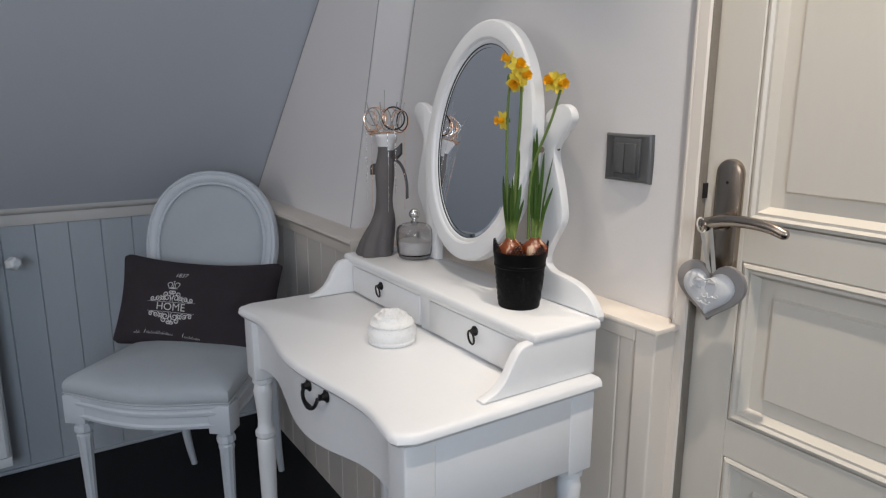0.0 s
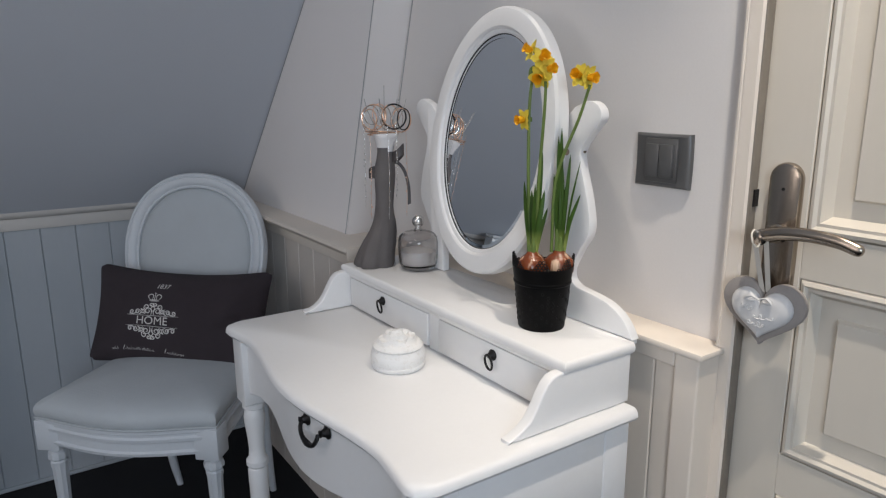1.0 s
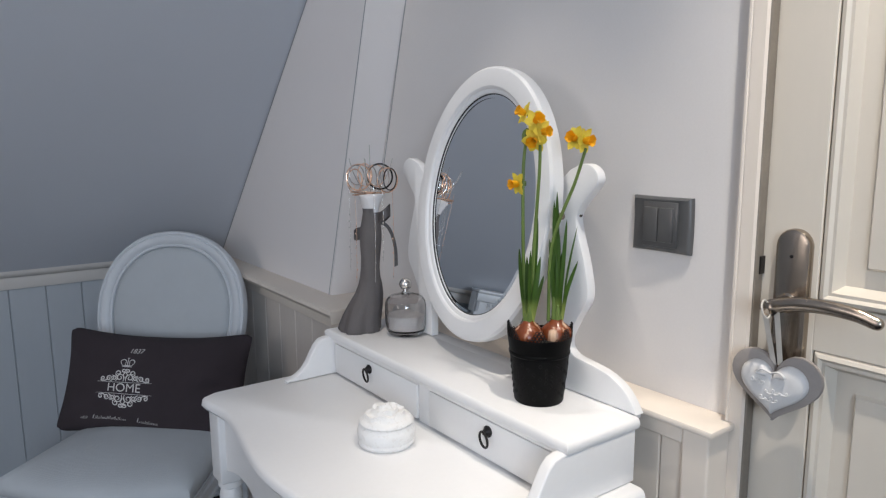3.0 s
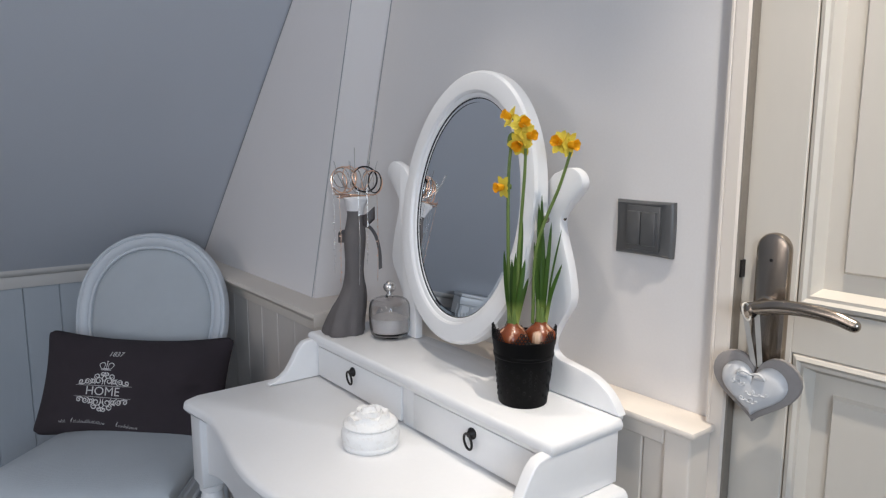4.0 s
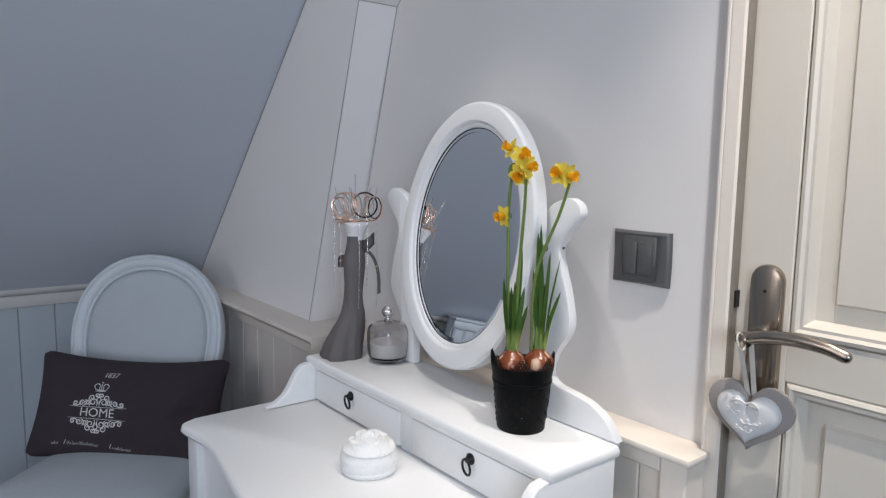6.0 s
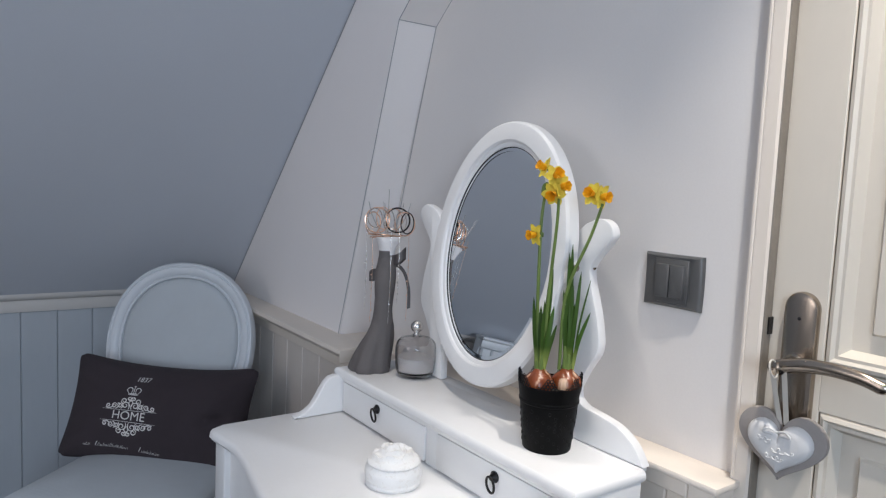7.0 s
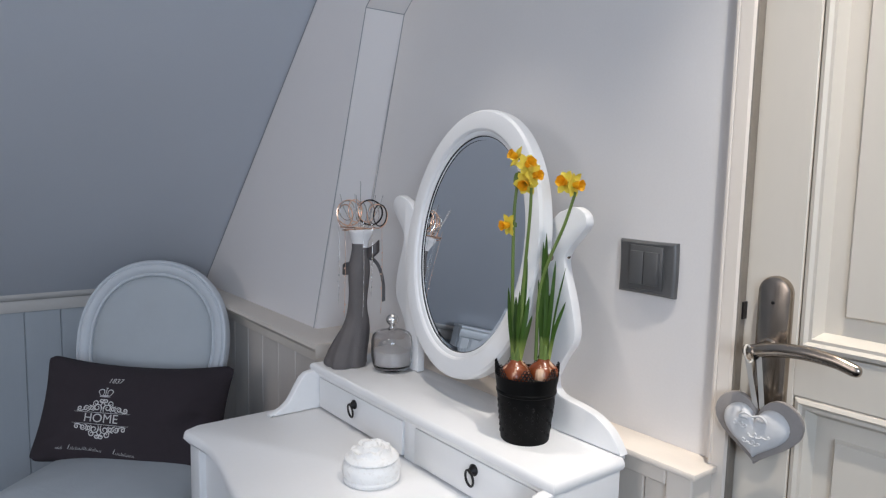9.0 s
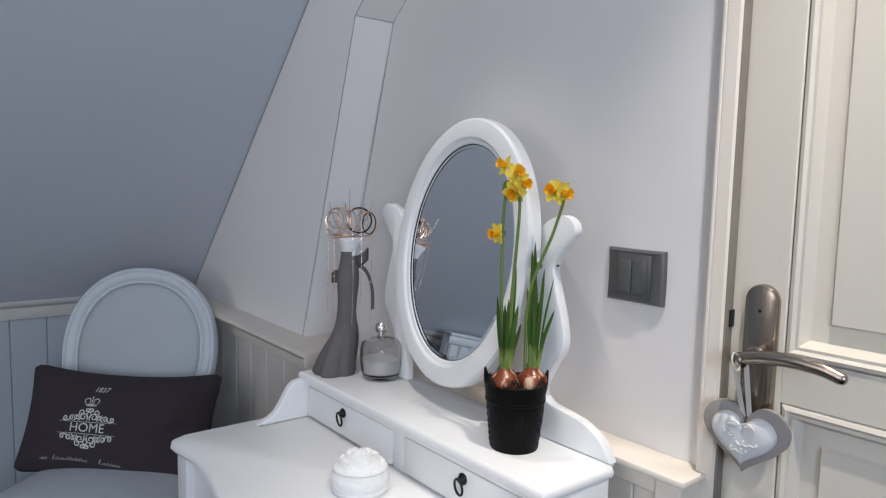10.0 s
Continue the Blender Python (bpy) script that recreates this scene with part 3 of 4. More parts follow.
prof = [(0.0, 0.0012), (R0 - 0.003, 0.0012), (R0 - 0.001, 0.0), (R0, 0.0015), (pot_r(0.070), 0.070), (pot_r(0.072) + 0.0012, 0.0715), (pot_r(0.075) + 0.0012, 0.0745), (pot_r(0.077), 0.076), (R1, 0.098)]
rings = []
for r, z in prof:
    rings.append([bm.verts.new((r * math.cos(2 * math.pi * k / NB), r * math.sin(2 * math.pi * k / NB), z)) for k in range(NB)] if r else [bm.verts.new((0, 0, z))])
for a, b in zip(rings, rings[1:]):
    for k in range(NB):
        bm.faces.new((a[0], b[(k + 1) % NB], b[k]) if len(a) == 1 else (a[k], a[(k + 1) % NB], b[(k + 1) % NB], b[k]))
bmesh.ops.solidify(bm, geom=bm.faces[:], thickness=0.001)
part("pot_wall", bm, M_POT, pot)
bm = bmesh.new()
for k in range(56):
    a = 2 * math.pi * k / 56
    lobe = abs(math.sin(a * 3.5 + 0.5))
    rows = int(round(4.4 * lobe ** 2.6))
    for j in range(rows):
        z = 0.0985 + 0.0042 * j
        r = pot_r(z) + 0.0003
        aa = a + (0.056 if j % 2 else 0)
        side, out = Vector((-math.sin(aa), math.cos(aa), 0)), Vector((math.cos(aa), math.sin(aa), 0))
        tube([out * r + side * 0.0021 * math.cos(t) + Vector((0, 0, z + 0.0021 * math.sin(t))) for t in [2 * math.pi * q / 8 for q in range(8)]], 0.0007, 4, bm=bm, closed=True)
part("rim_lace", bm, M_POT, pot, "pierced lace rim of small rings")
bm = bmesh.new()
for k in range(30):
    a = 2 * math.pi * k / 30
    for j in range(9):
        if (k % 6) in (2, 3) and j in (4, 5, 6) or (k + j) % 3 == 0:
            z = 0.012 + 0.0062 * j
            r = pot_r(z) + 0.0002
            side, out = Vector((-math.sin(a), math.cos(a), 0)), Vector((math.cos(a), math.sin(a), 0))
            tube([out * r + side * 0.0022 * math.cos(t) + Vector((0, 0, z + 0.0026 * math.sin(t))) for t in [2 * math.pi * q / 6 for q in range(6)]], 0.0004, 4, bm=bm, closed=True)
part("pressed_pattern", bm, M_POT, pot, "embossed lace pattern")
bm = lathe([(0.001, 0.080), (0.035, 0.080), (0.0435, 0.084), (0.0435, 0.086), (0.03, 0.091), (0.001, 0.092)], 32)
part("soil", bm, M_SOIL, pot, "dark potting soil")

plant = empty("daffodil_plant", pose(PX, PY, SHELF), label="two daffodil bulbs with green leaves and yellow flowers", category="plant")
random.seed(4)
B1, B2 = -0.016 * RIGHT - 0.006 * AWAY, 0.024 * RIGHT + 0.006 * AWAY
for c, tall in ((B1, 1.0), (B2, 0.95)):
    bm = lathe([(0.004, 0.071), (0.016, 0.076), (0.0222, 0.087), (0.0232, 0.096), (0.0212, 0.104), (0.0160, 0.110), (0.0105, 0.114), (0.0075, 0.119)], 26, (c.x, c.y, 0))
    for v in bm.verts:
        v.co.x += 0.0015 * noise.noise(v.co * 90)
        v.co.y += 0.0015 * noise.noise(v.co * 90 + Vector((5, 0, 0)))
    part("bulb", bm, M_BULB, plant, "brown papery bulb")


def leaf(base, tip, bend, width):
    """A strap leaf with a channelled section, from base to tip."""
    base, tip = Vector(base), Vector(tip)
    line = spline([base, base.lerp(tip, 0.5) + Vector(bend), tip], 8)
    bm = bmesh.new()
    rows = []
    flat = (RIGHT + AWAY * random.uniform(-0.7, 0.7)).normalized()
    for k, p in enumerate(line):
        s = k / (len(line) - 1)
        w = width * (0.62 + 0.55 * s) * (1 - s ** 4) ** 0.8 * 0.5 + 0.0002
        deep = AWAY * 0.25 * w
        rows.append([bm.verts.new(p - flat * w), bm.verts.new(p + deep), bm.verts.new(p + flat * w), bm.verts.new(p + deep * 0.3 + AWAY * 0.0009)])
    for a, b in zip(rows, rows[1:]):
        for k in range(4):
            bm.faces.new((a[k], a[(k + 1) % 4], b[(k + 1) % 4], b[k]))
    bm.faces.new(rows[0]), bm.faces.new(rows[-1][::-1])
    return part("leaf", bm, M_LEAF, plant)


Z = Vector((0, 0, 1))
LEAVES = ((B1, -0.017, 0.225, -0.003), (B1, -0.011, 0.238, -0.002), (B1, -0.004, 0.212, 0.0), (B1, 0.002, 0.222, 0.0), (B1, 0.008, 0.252, 0.002), (B1, 0.013, 0.266, 0.002), (B1, 0.018, 0.212, 0.001), (B1, 0.024, 0.186, 0.001),
          (B2, -0.008, 0.290, 0.0), (B2, -0.003, 0.302, 0.0), (B2, 0.001, 0.246, 0.0), (B2, 0.006, 0.215, 0.001), (B2, 0.013, 0.264, 0.001), (B2, 0.030, 0.254, 0.0), (B2, 0.032, 0.206, -0.001), (B2, -0.014, 0.235, -0.001))
for c, off, high, bow in LEAVES:
    thin = 0.004 if (off, high) == (0.030, 0.254) else random.uniform(0.0062, 0.0088)
    leaf(c + 0.22 * off * RIGHT + AWAY * random.uniform(-0.005, 0.003) + Z * 0.116, c + off * RIGHT * 0.85 + AWAY * random.uniform(-0.018, 0.004) + Z * high, RIGHT * (bow - 0.1 * off) - AWAY * 0.003, thin)
for c in (B1, B2):
    bm = bmesh.new()
    for k in range(5):
        a = 2 * math.pi * k / 5 + 0.4
        d = Vector((math.cos(a), math.sin(a), 0))
        tube(spline([c + d * 0.0035 + Z * 0.108, c + d * 0.0042 + Z * 0.122, c + d * 0.005 + Z * (0.131 + 0.004 * (k % 3)), c + d * 0.0055 + Z * (0.140 + 0.006 * (k % 3))], 4), [0.0048 - 0.0030 * (q / 12) ** 1.3 for q in range(13)], 8, bm=bm)
    part("leaf_base", bm, M_STEM, plant, "pale green leaf bases")


def flower(at, toward, size):
    """A daffodil: six petals round a frilled trumpet, looking along toward."""
    m = (Vector(toward).normalized()).to_track_quat("Z", "Y").to_matrix().to_4x4()
    m.translation = Vector(at)
    bm = bmesh.new()
    for k in range(6):
        a = 2 * math.pi * k / 6 + random.uniform(-0.08, 0.08)
        tiltz = random.uniform(-0.15, 0.45)
        rows = []
        for s, w in ((0.08, 0.10), (0.3, 0.30), (0.55, 0.36), (0.8, 0.26), (1.0, 0.03)):
            c = Vector((math.cos(a) * s, math.sin(a) * s, -0.05 + tiltz * s * s * 0.6))
            t = Vector((-math.sin(a), math.cos(a), 0))
            rows.append([bm.verts.new((c - t * w + Vector((0, 0, 0.06))) * size), bm.verts.new(c * size), bm.verts.new((c + t * w + Vector((0, 0, 0.06))) * size)])
        for p, q in zip(rows, rows[1:]):
            bm.faces.new((p[0], p[1], q[1], q[0])), bm.faces.new((p[1], p[2], q[2], q[1]))
    bmesh.ops.solidify(bm, geom=bm.faces[:], thickness=0.0004)
    bmesh.ops.transform(bm, matrix=m, verts=bm.verts[:])
    bloom = part("flower", bm, M_PETAL, plant, "yellow daffodil petals", 60)
    bm = bmesh.new()
    rings = []
    for r, z in ((0.14, -0.05), (0.26, 0.10), (0.30, 0.34), (0.34, 0.60), (0.44, 0.76)):
        rings.append([bm.verts.new((size * (r + (0.05 * math.sin(6 * q * 2 * math.pi / 24) if z > 0.5 else 0)) * math.cos(2 * math.pi * q / 24), size * r * math.sin(2 * math.pi * q / 24), size * z)) for q in range(24)])
    for p, q in zip(rings, rings[1:]):
        for k in range(24):
            bm.faces.new((p[k], p[(k + 1) % 24], q[(k + 1) % 24], q[k]))
    bm.faces.new(rings[0][::-1])
    bmesh.ops.solidify(bm, geom=bm.faces[:], thickness=0.0005)
    bmesh.ops.transform(bm, matrix=m, verts=bm.verts[:])
    part("trumpet", bm, M_TRUMPET, bloom, "orange frilled trumpet", 60)
    bm = tube([m @ Vector((0, 0, -0.05 * size)), m @ Vector((0, 0, -0.7 * size)), m @ Vector((0, 0, -0.7 * size)) - Z * 0.004], [0.0022, 0.003, 0.0018], 8)
    part("flower_neck", bm, M_STEM, bloom)


base = Vector((PX, PY, SHELF))
stem_lines = ([B1 - 0.006 * RIGHT + Z * 0.118, Vector((-0.189, 0.203, 1.11)) - base, Vector((-0.190, 0.203, 1.205)) - base, Vector((-0.187, 0.199, 1.262)) - base],
              [B1 + 0.004 * RIGHT + Z * 0.118, Vector((-0.178, 0.192, 1.10)) - base, Vector((-0.182, 0.180, 1.20)) - base, Vector((-0.185, 0.176, 1.240)) - base],
              [B2 - 0.012 * RIGHT + Z * 0.116, Vector((-0.150, 0.185, 1.10)) - base, Vector((-0.138, 0.155, 1.19)) - base, Vector((-0.133, 0.142, 1.235)) - base])
for line in stem_lines:
    pts = spline(line, 10)
    part("stem", tube(pts, [0.0027 - 0.0006 * k / len(pts) for k in range(len(pts))], 10), M_STEM, plant, "slender green flower stem")
for at, toward, size in (((-0.197, 0.206, 1.187), (-0.95, 0.15, -0.05), 0.0165), ((-0.190, 0.201, 1.282), (-0.85, 0.25, 0.35), 0.0160), ((-0.186, 0.185, 1.271), (-0.2, -0.85, 0.35), 0.0175), ((-0.182, 0.176, 1.257), (0.1, -0.95, 0.05), 0.0165), ((-0.190, 0.181, 1.246), (-0.85, -0.35, -0.25), 0.0175),
                         ((-0.140, 0.155, 1.248), (-0.95, -0.15, 0.2), 0.0175), ((-0.135, 0.144, 1.245), (0.1, -0.95, -0.02), 0.018)):
    flower(Vector(at) - base, toward, size * 1.02)
part("flower_sheath", ball(Vector((-0.190, 0.200, 1.250)) - base, 0.006, (0.8, 0.8, 1.8), 10, 8), M_STEM, plant, "dry green flower sheath")

# jewellery stand in the form of a dress
SX, SY = -0.186, 0.676
bm = bmesh.new()
profile = [(0.0385, 0.0), (0.0400, 0.003), (0.0393, 0.010), (0.0365, 0.028), (0.0325, 0.050), (0.0280, 0.072), (0.0235, 0.092), (0.0205, 0.108), (0.0195, 0.126), (0.0200, 0.148), (0.0215, 0.170), (0.0220, 0.190), (0.0205, 0.206), (0.0172, 0.222), (0.0156, 0.236), (0.0165, 0.244), (0.0200, 0.254), (0.0240, 0.263), (0.0262, 0.269), (0.0240, 0.273), (0.012, 0.270)]
NR = 56
rings = []
for r, z in profile:
    up = min(1.0, z / 0.10)
    lean = Vector((0.0165, -0.010, 0)) * up * up * (3 - 2 * up) + Vector((0.004, -0.002, 0)) * max(0.0, z - 0.10) / 0.17
    ring = []
    for k in range(NR):
        a = 2 * math.pi * k / NR
        skirt = max(0.0, 1 - z / 0.115)
        fold = 1 + 0.075 * skirt * math.sin(5 * a + 1.5 + z * 9) + 0.035 * skirt * math.sin(11 * a + z * 30) + 0.030 * math.sin(2 * a + z * 40) + (0.07 * math.sin(3 * a + z * 130) if z > 0.25 else 0) + 0.050 * math.exp(-((z - 0.105) / 0.045) ** 2) * math.sin(5 * a + z * 60)
        train = 1 + 0.16 * skirt * max(0.0, math.cos(a - math.radians(150)))
        ring.append(bm.verts.new((lean.x + r * fold * train * math.cos(a), lean.y + r * fold * train * math.sin(a) * (0.88 if z > 0.06 else 0.96), z)))
    rings.append(ring)
for p, q in zip(rings, rings[1:]):
    for k in range(NR):
        bm.faces.new((p[k], p[(k + 1) % NR], q[(k + 1) % NR], q[k]))
bm.faces.new(rings[0][::-1]), bm.faces.new(rings[-1])


def strip(bm, path, wide, steps=6, thick=0.0012):
    """A band of cloth: its middle line follows path, its width stands along wide."""
    line = spline(path, steps)
    rows = []
    for k, p in enumerate(line):
        way = line[min(k + 1, len(line) - 1)] - line[max(k - 1, 0)]
        s = k / (len(line) - 1)
        w = Vector(wide[0]).lerp(Vector(wide[1]), s) * 0.5
        nrm = way.cross(w).normalized() * thick * 0.5
        rows.append([bm.verts.new(q) for q in (p - w - nrm, p + w - nrm, p + w + nrm, p - w + nrm)])
    for a, b in zip(rows, rows[1:]):
        for k in range(4):
            bm.faces.new((a[k], a[(k + 1) % 4], b[(k + 1) % 4], b[k]))
    bm.faces.new(rows[0]), bm.faces.new(rows[-1][::-1])


# bow and trailing sash at the back of the dress
SIDE, BACK = Vector((0.86, -0.51, 0)), Vector((0.51, 0.86, 0))
waist = Vector((0.019, -0.011, 0.218))


def at(side, back, rise):
    return waist + SIDE * side + BACK * back + Vector((0, 0, rise))


stand = part("jewellery_stand", bm, M_DRESS, None, "", 50)
stand.matrix_basis = pose(SX, SY, SHELF)
tagged(stand, "jewellery stand shaped as a long taupe evening dress", "jewellery stand")
stand.data.materials.append(M_BODICE)
for face in stand.data.polygons:
    c = face.center - waist
    if face.center.z > 0.242 - 0.30 * (c.x * SIDE.x + c.y * SIDE.y) and c.x ** 2 + c.y ** 2 < 0.042 ** 2:
        face.material_index = 1
bm = bmesh.new()
strip(bm, [at(0.012, -0.002, 0.004), at(0.024, -0.012, 0.012), at(0.036, -0.010, 0.022), at(0.038, 0.002, 0.020), at(0.026, 0.010, 0.008), at(0.012, 0.006, 0.0)], ((0.004, 0.0, 0.020), (-0.004, 0.0, 0.026)))
part("bow", bm, M_SASH, stand, "dark folded ribbon bow", 40)
bm = bmesh.new()
strip(bm, [at(0.010, 0.004, -0.008), at(0.026, 0.006, -0.006), at(0.040, 0.008, -0.024), at(0.048, 0.008, -0.056), at(0.049, 0.008, -0.092)], ((0.003, -0.0015, 0.006), (0.006, -0.0035, 0.003)))
part("sash", bm, M_SASH, stand, "curved trailing sash", 40)
bm = bmesh.new()
strip(bm, [at(-0.014, 0.004, -0.020), at(-0.028, 0.002, -0.022), at(-0.032, -0.002, -0.028), at(-0.020, -0.006, -0.028)], ((0.0, 0.0, 0.018), (0.0, 0.0, 0.016)))
part("bow", bm, M_SASH, stand, "folded bow end", 40)
NECK = Vector((SX + 0.020, SY - 0.012, SHELF + 0.262))
bm = bmesh.new()
for k in range(7):
    a = 2 * math.pi * k / 7 + 0.4
    d = Vector((math.cos(a), math.sin(a), 0))
    tube(spline([NECK - Z * 0.004, NECK + d * 0.018 + Z * 0.020, NECK + d * 0.036 + Z * 0.052, NECK + d * 0.044 + Z * 0.078], 5), 0.0006, 6, bm=bm)
tube([NECK - Z * 0.004, NECK + Z * 0.03, NECK + Z * 0.104], 0.0007, 6, bm=bm)
wires = part("jewellery_rack", bm, M_SILVER, None, "")
tagged(wires, "fine wire hooks rising from the dress stand", "jewellery rack")


def hoop(name, centre, normal, r, thick, mat, label):
    n = Vector(normal).normalized()
    u = n.orthogonal().normalized()
    w = n.cross(u)
    pts = [Vector(centre) + r * (math.cos(t) * u + math.sin(t) * w) for t in [2 * math.pi * k / 40 for k in range(40)]]
    tagged(part(name, tube(pts, thick, 8, closed=True), mat), label, "bracelet", "bracelets on the stand")


view = Vector((-0.5, -0.85, 0.1))
GOLDEN, SILVERY = "thin rose-gold bangle bracelet hung on the stand", "slim silver bangle bracelet hung on the stand"
BANGLES = ((-0.022, 0.042, 0.025, -0.3, 0.0014, M_GOLD, GOLDEN), (-0.030, 0.036, 0.022, -1.1, 0.0013, M_GOLD, GOLDEN), (-0.010, 0.046, 0.022, 1.3, 0.0011, M_GOLD, GOLDEN),
           (0.019, 0.043, 0.0245, 0.2, 0.0017, M_IRON, "dark polished bangle bracelet hung on the stand"), (0.033, 0.036, 0.0235, -0.7, 0.0013, M_GOLD, GOLDEN), (0.012, 0.045, 0.021, 0.8, 0.0012, M_GOLD, GOLDEN),
           (0.002, 0.040, 0.023, 1.9, 0.0012, M_SILVER, SILVERY), (-0.026, 0.046, 0.019, 0.9, 0.0010, M_SILVER, SILVERY), (0.026, 0.040, 0.020, 1.5, 0.0010, M_SILVER, SILVERY), (0.038, 0.038, 0.021, -1.4, 0.0012, M_IRON, "dark polished bangle bracelet hung on the stand"))
for dr, dz, r, tw, th, mat, label in BANGLES:
    hoop("bracelet", NECK + SIDE * dr + Z * dz + BACK * (0.004 * tw), view + SIDE * tw, r, th, mat, label)
hoop("bracelet", NECK - SIDE * 0.006 + Z * 0.012, (0.10, 0.06, 1), 0.033, 0.0013, M_GOLD, "rose-gold bangle bracelet lying round the bodice")
hoop("bracelet", NECK - SIDE * 0.004 + Z * 0.009, (0.02, 0.12, 1), 0.031, 0.0011, M_GOLD, "rose-gold bangle bracelet lying round the bodice")
random.seed(9)
for dr, da, length in ((-0.042, -0.006, 0.17), (-0.030, -0.022, 0.19), (0.006, -0.030, 0.19), (0.022, -0.026, 0.15), (0.042, 0.0, 0.19)):
    right = Vector((0.86, -0.51, 0))
    top = NECK + right * dr + Vector((0.51, 0.86, 0)) * da + Z * 0.030
    bm = tube([top, top - Z * length * 0.5 + right * 0.002, top - Z * length], 0.00035, 5)
    for k in range(9):
        p = top - Z * length * (0.35 + 0.075 * k) + right * random.uniform(-0.001, 0.002)
        ball(p, random.uniform(0.0006, 0.0014), (1, 1, 1.4), 8, 6, bm=bm)
    tagged(part("necklace", bm, random.choice((M_SILVER, M_GOLD))), "fine beaded necklace chain hanging from the stand", "necklace", "necklaces on the stand")

# silvered glass bottle
bottle = empty("glass_bottle", pose(-0.131, 0.598, SHELF + 0.0005), label="small silvered glass bottle with a mirror-bright ball stopper", category="bottle")
outside = [(0.028, 0.0), (0.0345, 0.003), (0.0385, 0.011), (0.0405, 0.026), (0.0412, 0.045), (0.0408, 0.058), (0.0385, 0.068), (0.0330, 0.0745), (0.022, 0.0775), (0.0095, 0.079), (0.0075, 0.081)]
inside = [(0.0045, 0.081), (0.0050, 0.0765), (0.020, 0.0745), (0.0305, 0.0715), (0.0355, 0.0660), (0.0375, 0.058), (0.0380, 0.045), (0.0372, 0.026), (0.0345, 0.012), (0.028, 0.008), (0.001, 0.008)]
body = part("body", lathe([(0.001, 0.001)] + outside + inside, 48), M_GLASS, bottle, "clear smoky glass body")
# added white body inside the clear bottle, painting the refracted shelf
part("shelf_refraction", lathe([(0.001, 0.0095), (0.027, 0.0095), (0.0330, 0.0130), (0.0356, 0.026), (0.0366, 0.036), (0.0362, 0.039), (0.001, 0.0395)], 40), M_REFRACTION, body, "white insert painting the shelf's refraction in the bottle")
part("stopper", ball((0, 0, 0.0985), 0.0125, (1, 1, 0.97), 28, 20, bm=lathe([(0.0075, 0.0812), (0.009, 0.082), (0.006, 0.085), (0.004, 0.088)], 20)), M_SILVER, bottle, "polished silver ball stopper")

# plaster rose box
RX, RY = -0.316, 0.372
rose = empty("trinket_box", pose(RX, RY, TABLE_TOP), label="round white plaster trinket box with a carved rose lid", category="trinket box")
part("base", lathe([(0.002, 0.0), (0.0405, 0.0), (0.0430, 0.002), (0.0440, 0.006), (0.0425, 0.009), (0.0445, 0.014), (0.0455, 0.021), (0.0440, 0.029), (0.0405, 0.034), (0.002, 0.034)], 48), M_PLASTER, rose)
bm = bmesh.new()
rings = []
for j in range(29):
    s = 1 - j / 28
    ring = []
    for k in range(84):
        a = 2 * math.pi * k / 84
        wob = noise.noise(Vector((3.2 * s * math.cos(a), 3.2 * s * math.sin(a), 2.0)))
        turn = (4.1 * s ** 0.85 + a / (2 * math.pi) + 0.42 * wob) % 1.0
        edge = turn / 0.78 if turn < 0.78 else (1 - turn) / 0.22
        inside = min(1.0, (1 - s) * 4)
        r = 0.0425 * s + 0.0016 * edge * inside * math.sin(2.5 * a + 7 * s)
        z = 0.0375 + 0.0195 * (1 - s ** 1.7) + inside * (0.0068 * edge ** 1.6 + 0.0030 * wob)
        ring.append(bm.verts.new((r * math.cos(a), r * math.sin(a), z)))
        if s == 0:
            break
    rings.append(ring)
rings.insert(0, [bm.verts.new((0.0425 * math.cos(2 * math.pi * k / 84), 0.0425 * math.sin(2 * math.pi * k / 84), 0.0362)) for k in range(84)])
rings.insert(0, [bm.verts.new((0.0405 * math.cos(2 * math.pi * k / 84), 0.0405 * math.sin(2 * math.pi * k / 84), 0.0342)) for k in range(84)])
for lo, hi in zip(rings, rings[1:]):
    for k in range(84):
        bm.faces.new((lo[k], lo[(k + 1) % 84], hi[0]) if len(hi) == 1 else (lo[k], lo[(k + 1) % 84], hi[(k + 1) % 84], hi[k]))
bm.faces.new(rings[0][::-1])
lid = part("lid", bm, M_PLASTER, rose, "carved plaster rose lid", 50)

# ---- chair ----
chair = empty("chair", pose(-0.491, 1.263, 0, 0, 0, -41.2), label="light grey oval-back chair with upholstered seat and fluted legs", category="chair")
SEAT_LOW, SEAT_RAIL = 0.388, 0.470


def seat_outline(inset, n=24):
    """Front edge bows out, the sides taper to the back."""
    pts = []
    for k in range(n + 1):
        s = -1 + 2 * k / n
        pts.append((s * (0.226 - inset), -0.232 + inset - 0.042 * math.cos(s * math.pi / 2) ** 1.3))
    for k in range(1, 9):
        s = k / 8
        pts.append(((0.226 - inset) * (1 - s) + (0.185 - inset) * s, (-0.232 + inset) * (1 - s) + (0.205 - inset) * s))
    for k in range(0, 9):
        s = k / 8
        pts.append((-((0.185 - inset) * (1 - s) + (0.226 - inset) * s), (0.205 - inset) * (1 - s) + (-0.232 + inset) * s))
    return pts[:-1]


def loft(levels, close=True):
    bm = bmesh.new()
    loops = [[bm.verts.new((x, y, z)) for x, y in pts] for pts, z in levels]
    n = len(loops[0])
    for lo, hi in zip(loops, loops[1:]):
        for k in range(n):
            bm.faces.new((lo[k], lo[(k + 1) % n], hi[(k + 1) % n], hi[k]))
    if close:
        bm.faces.new(loops[0][::-1]), bm.faces.new(loops[-1])
    return bm


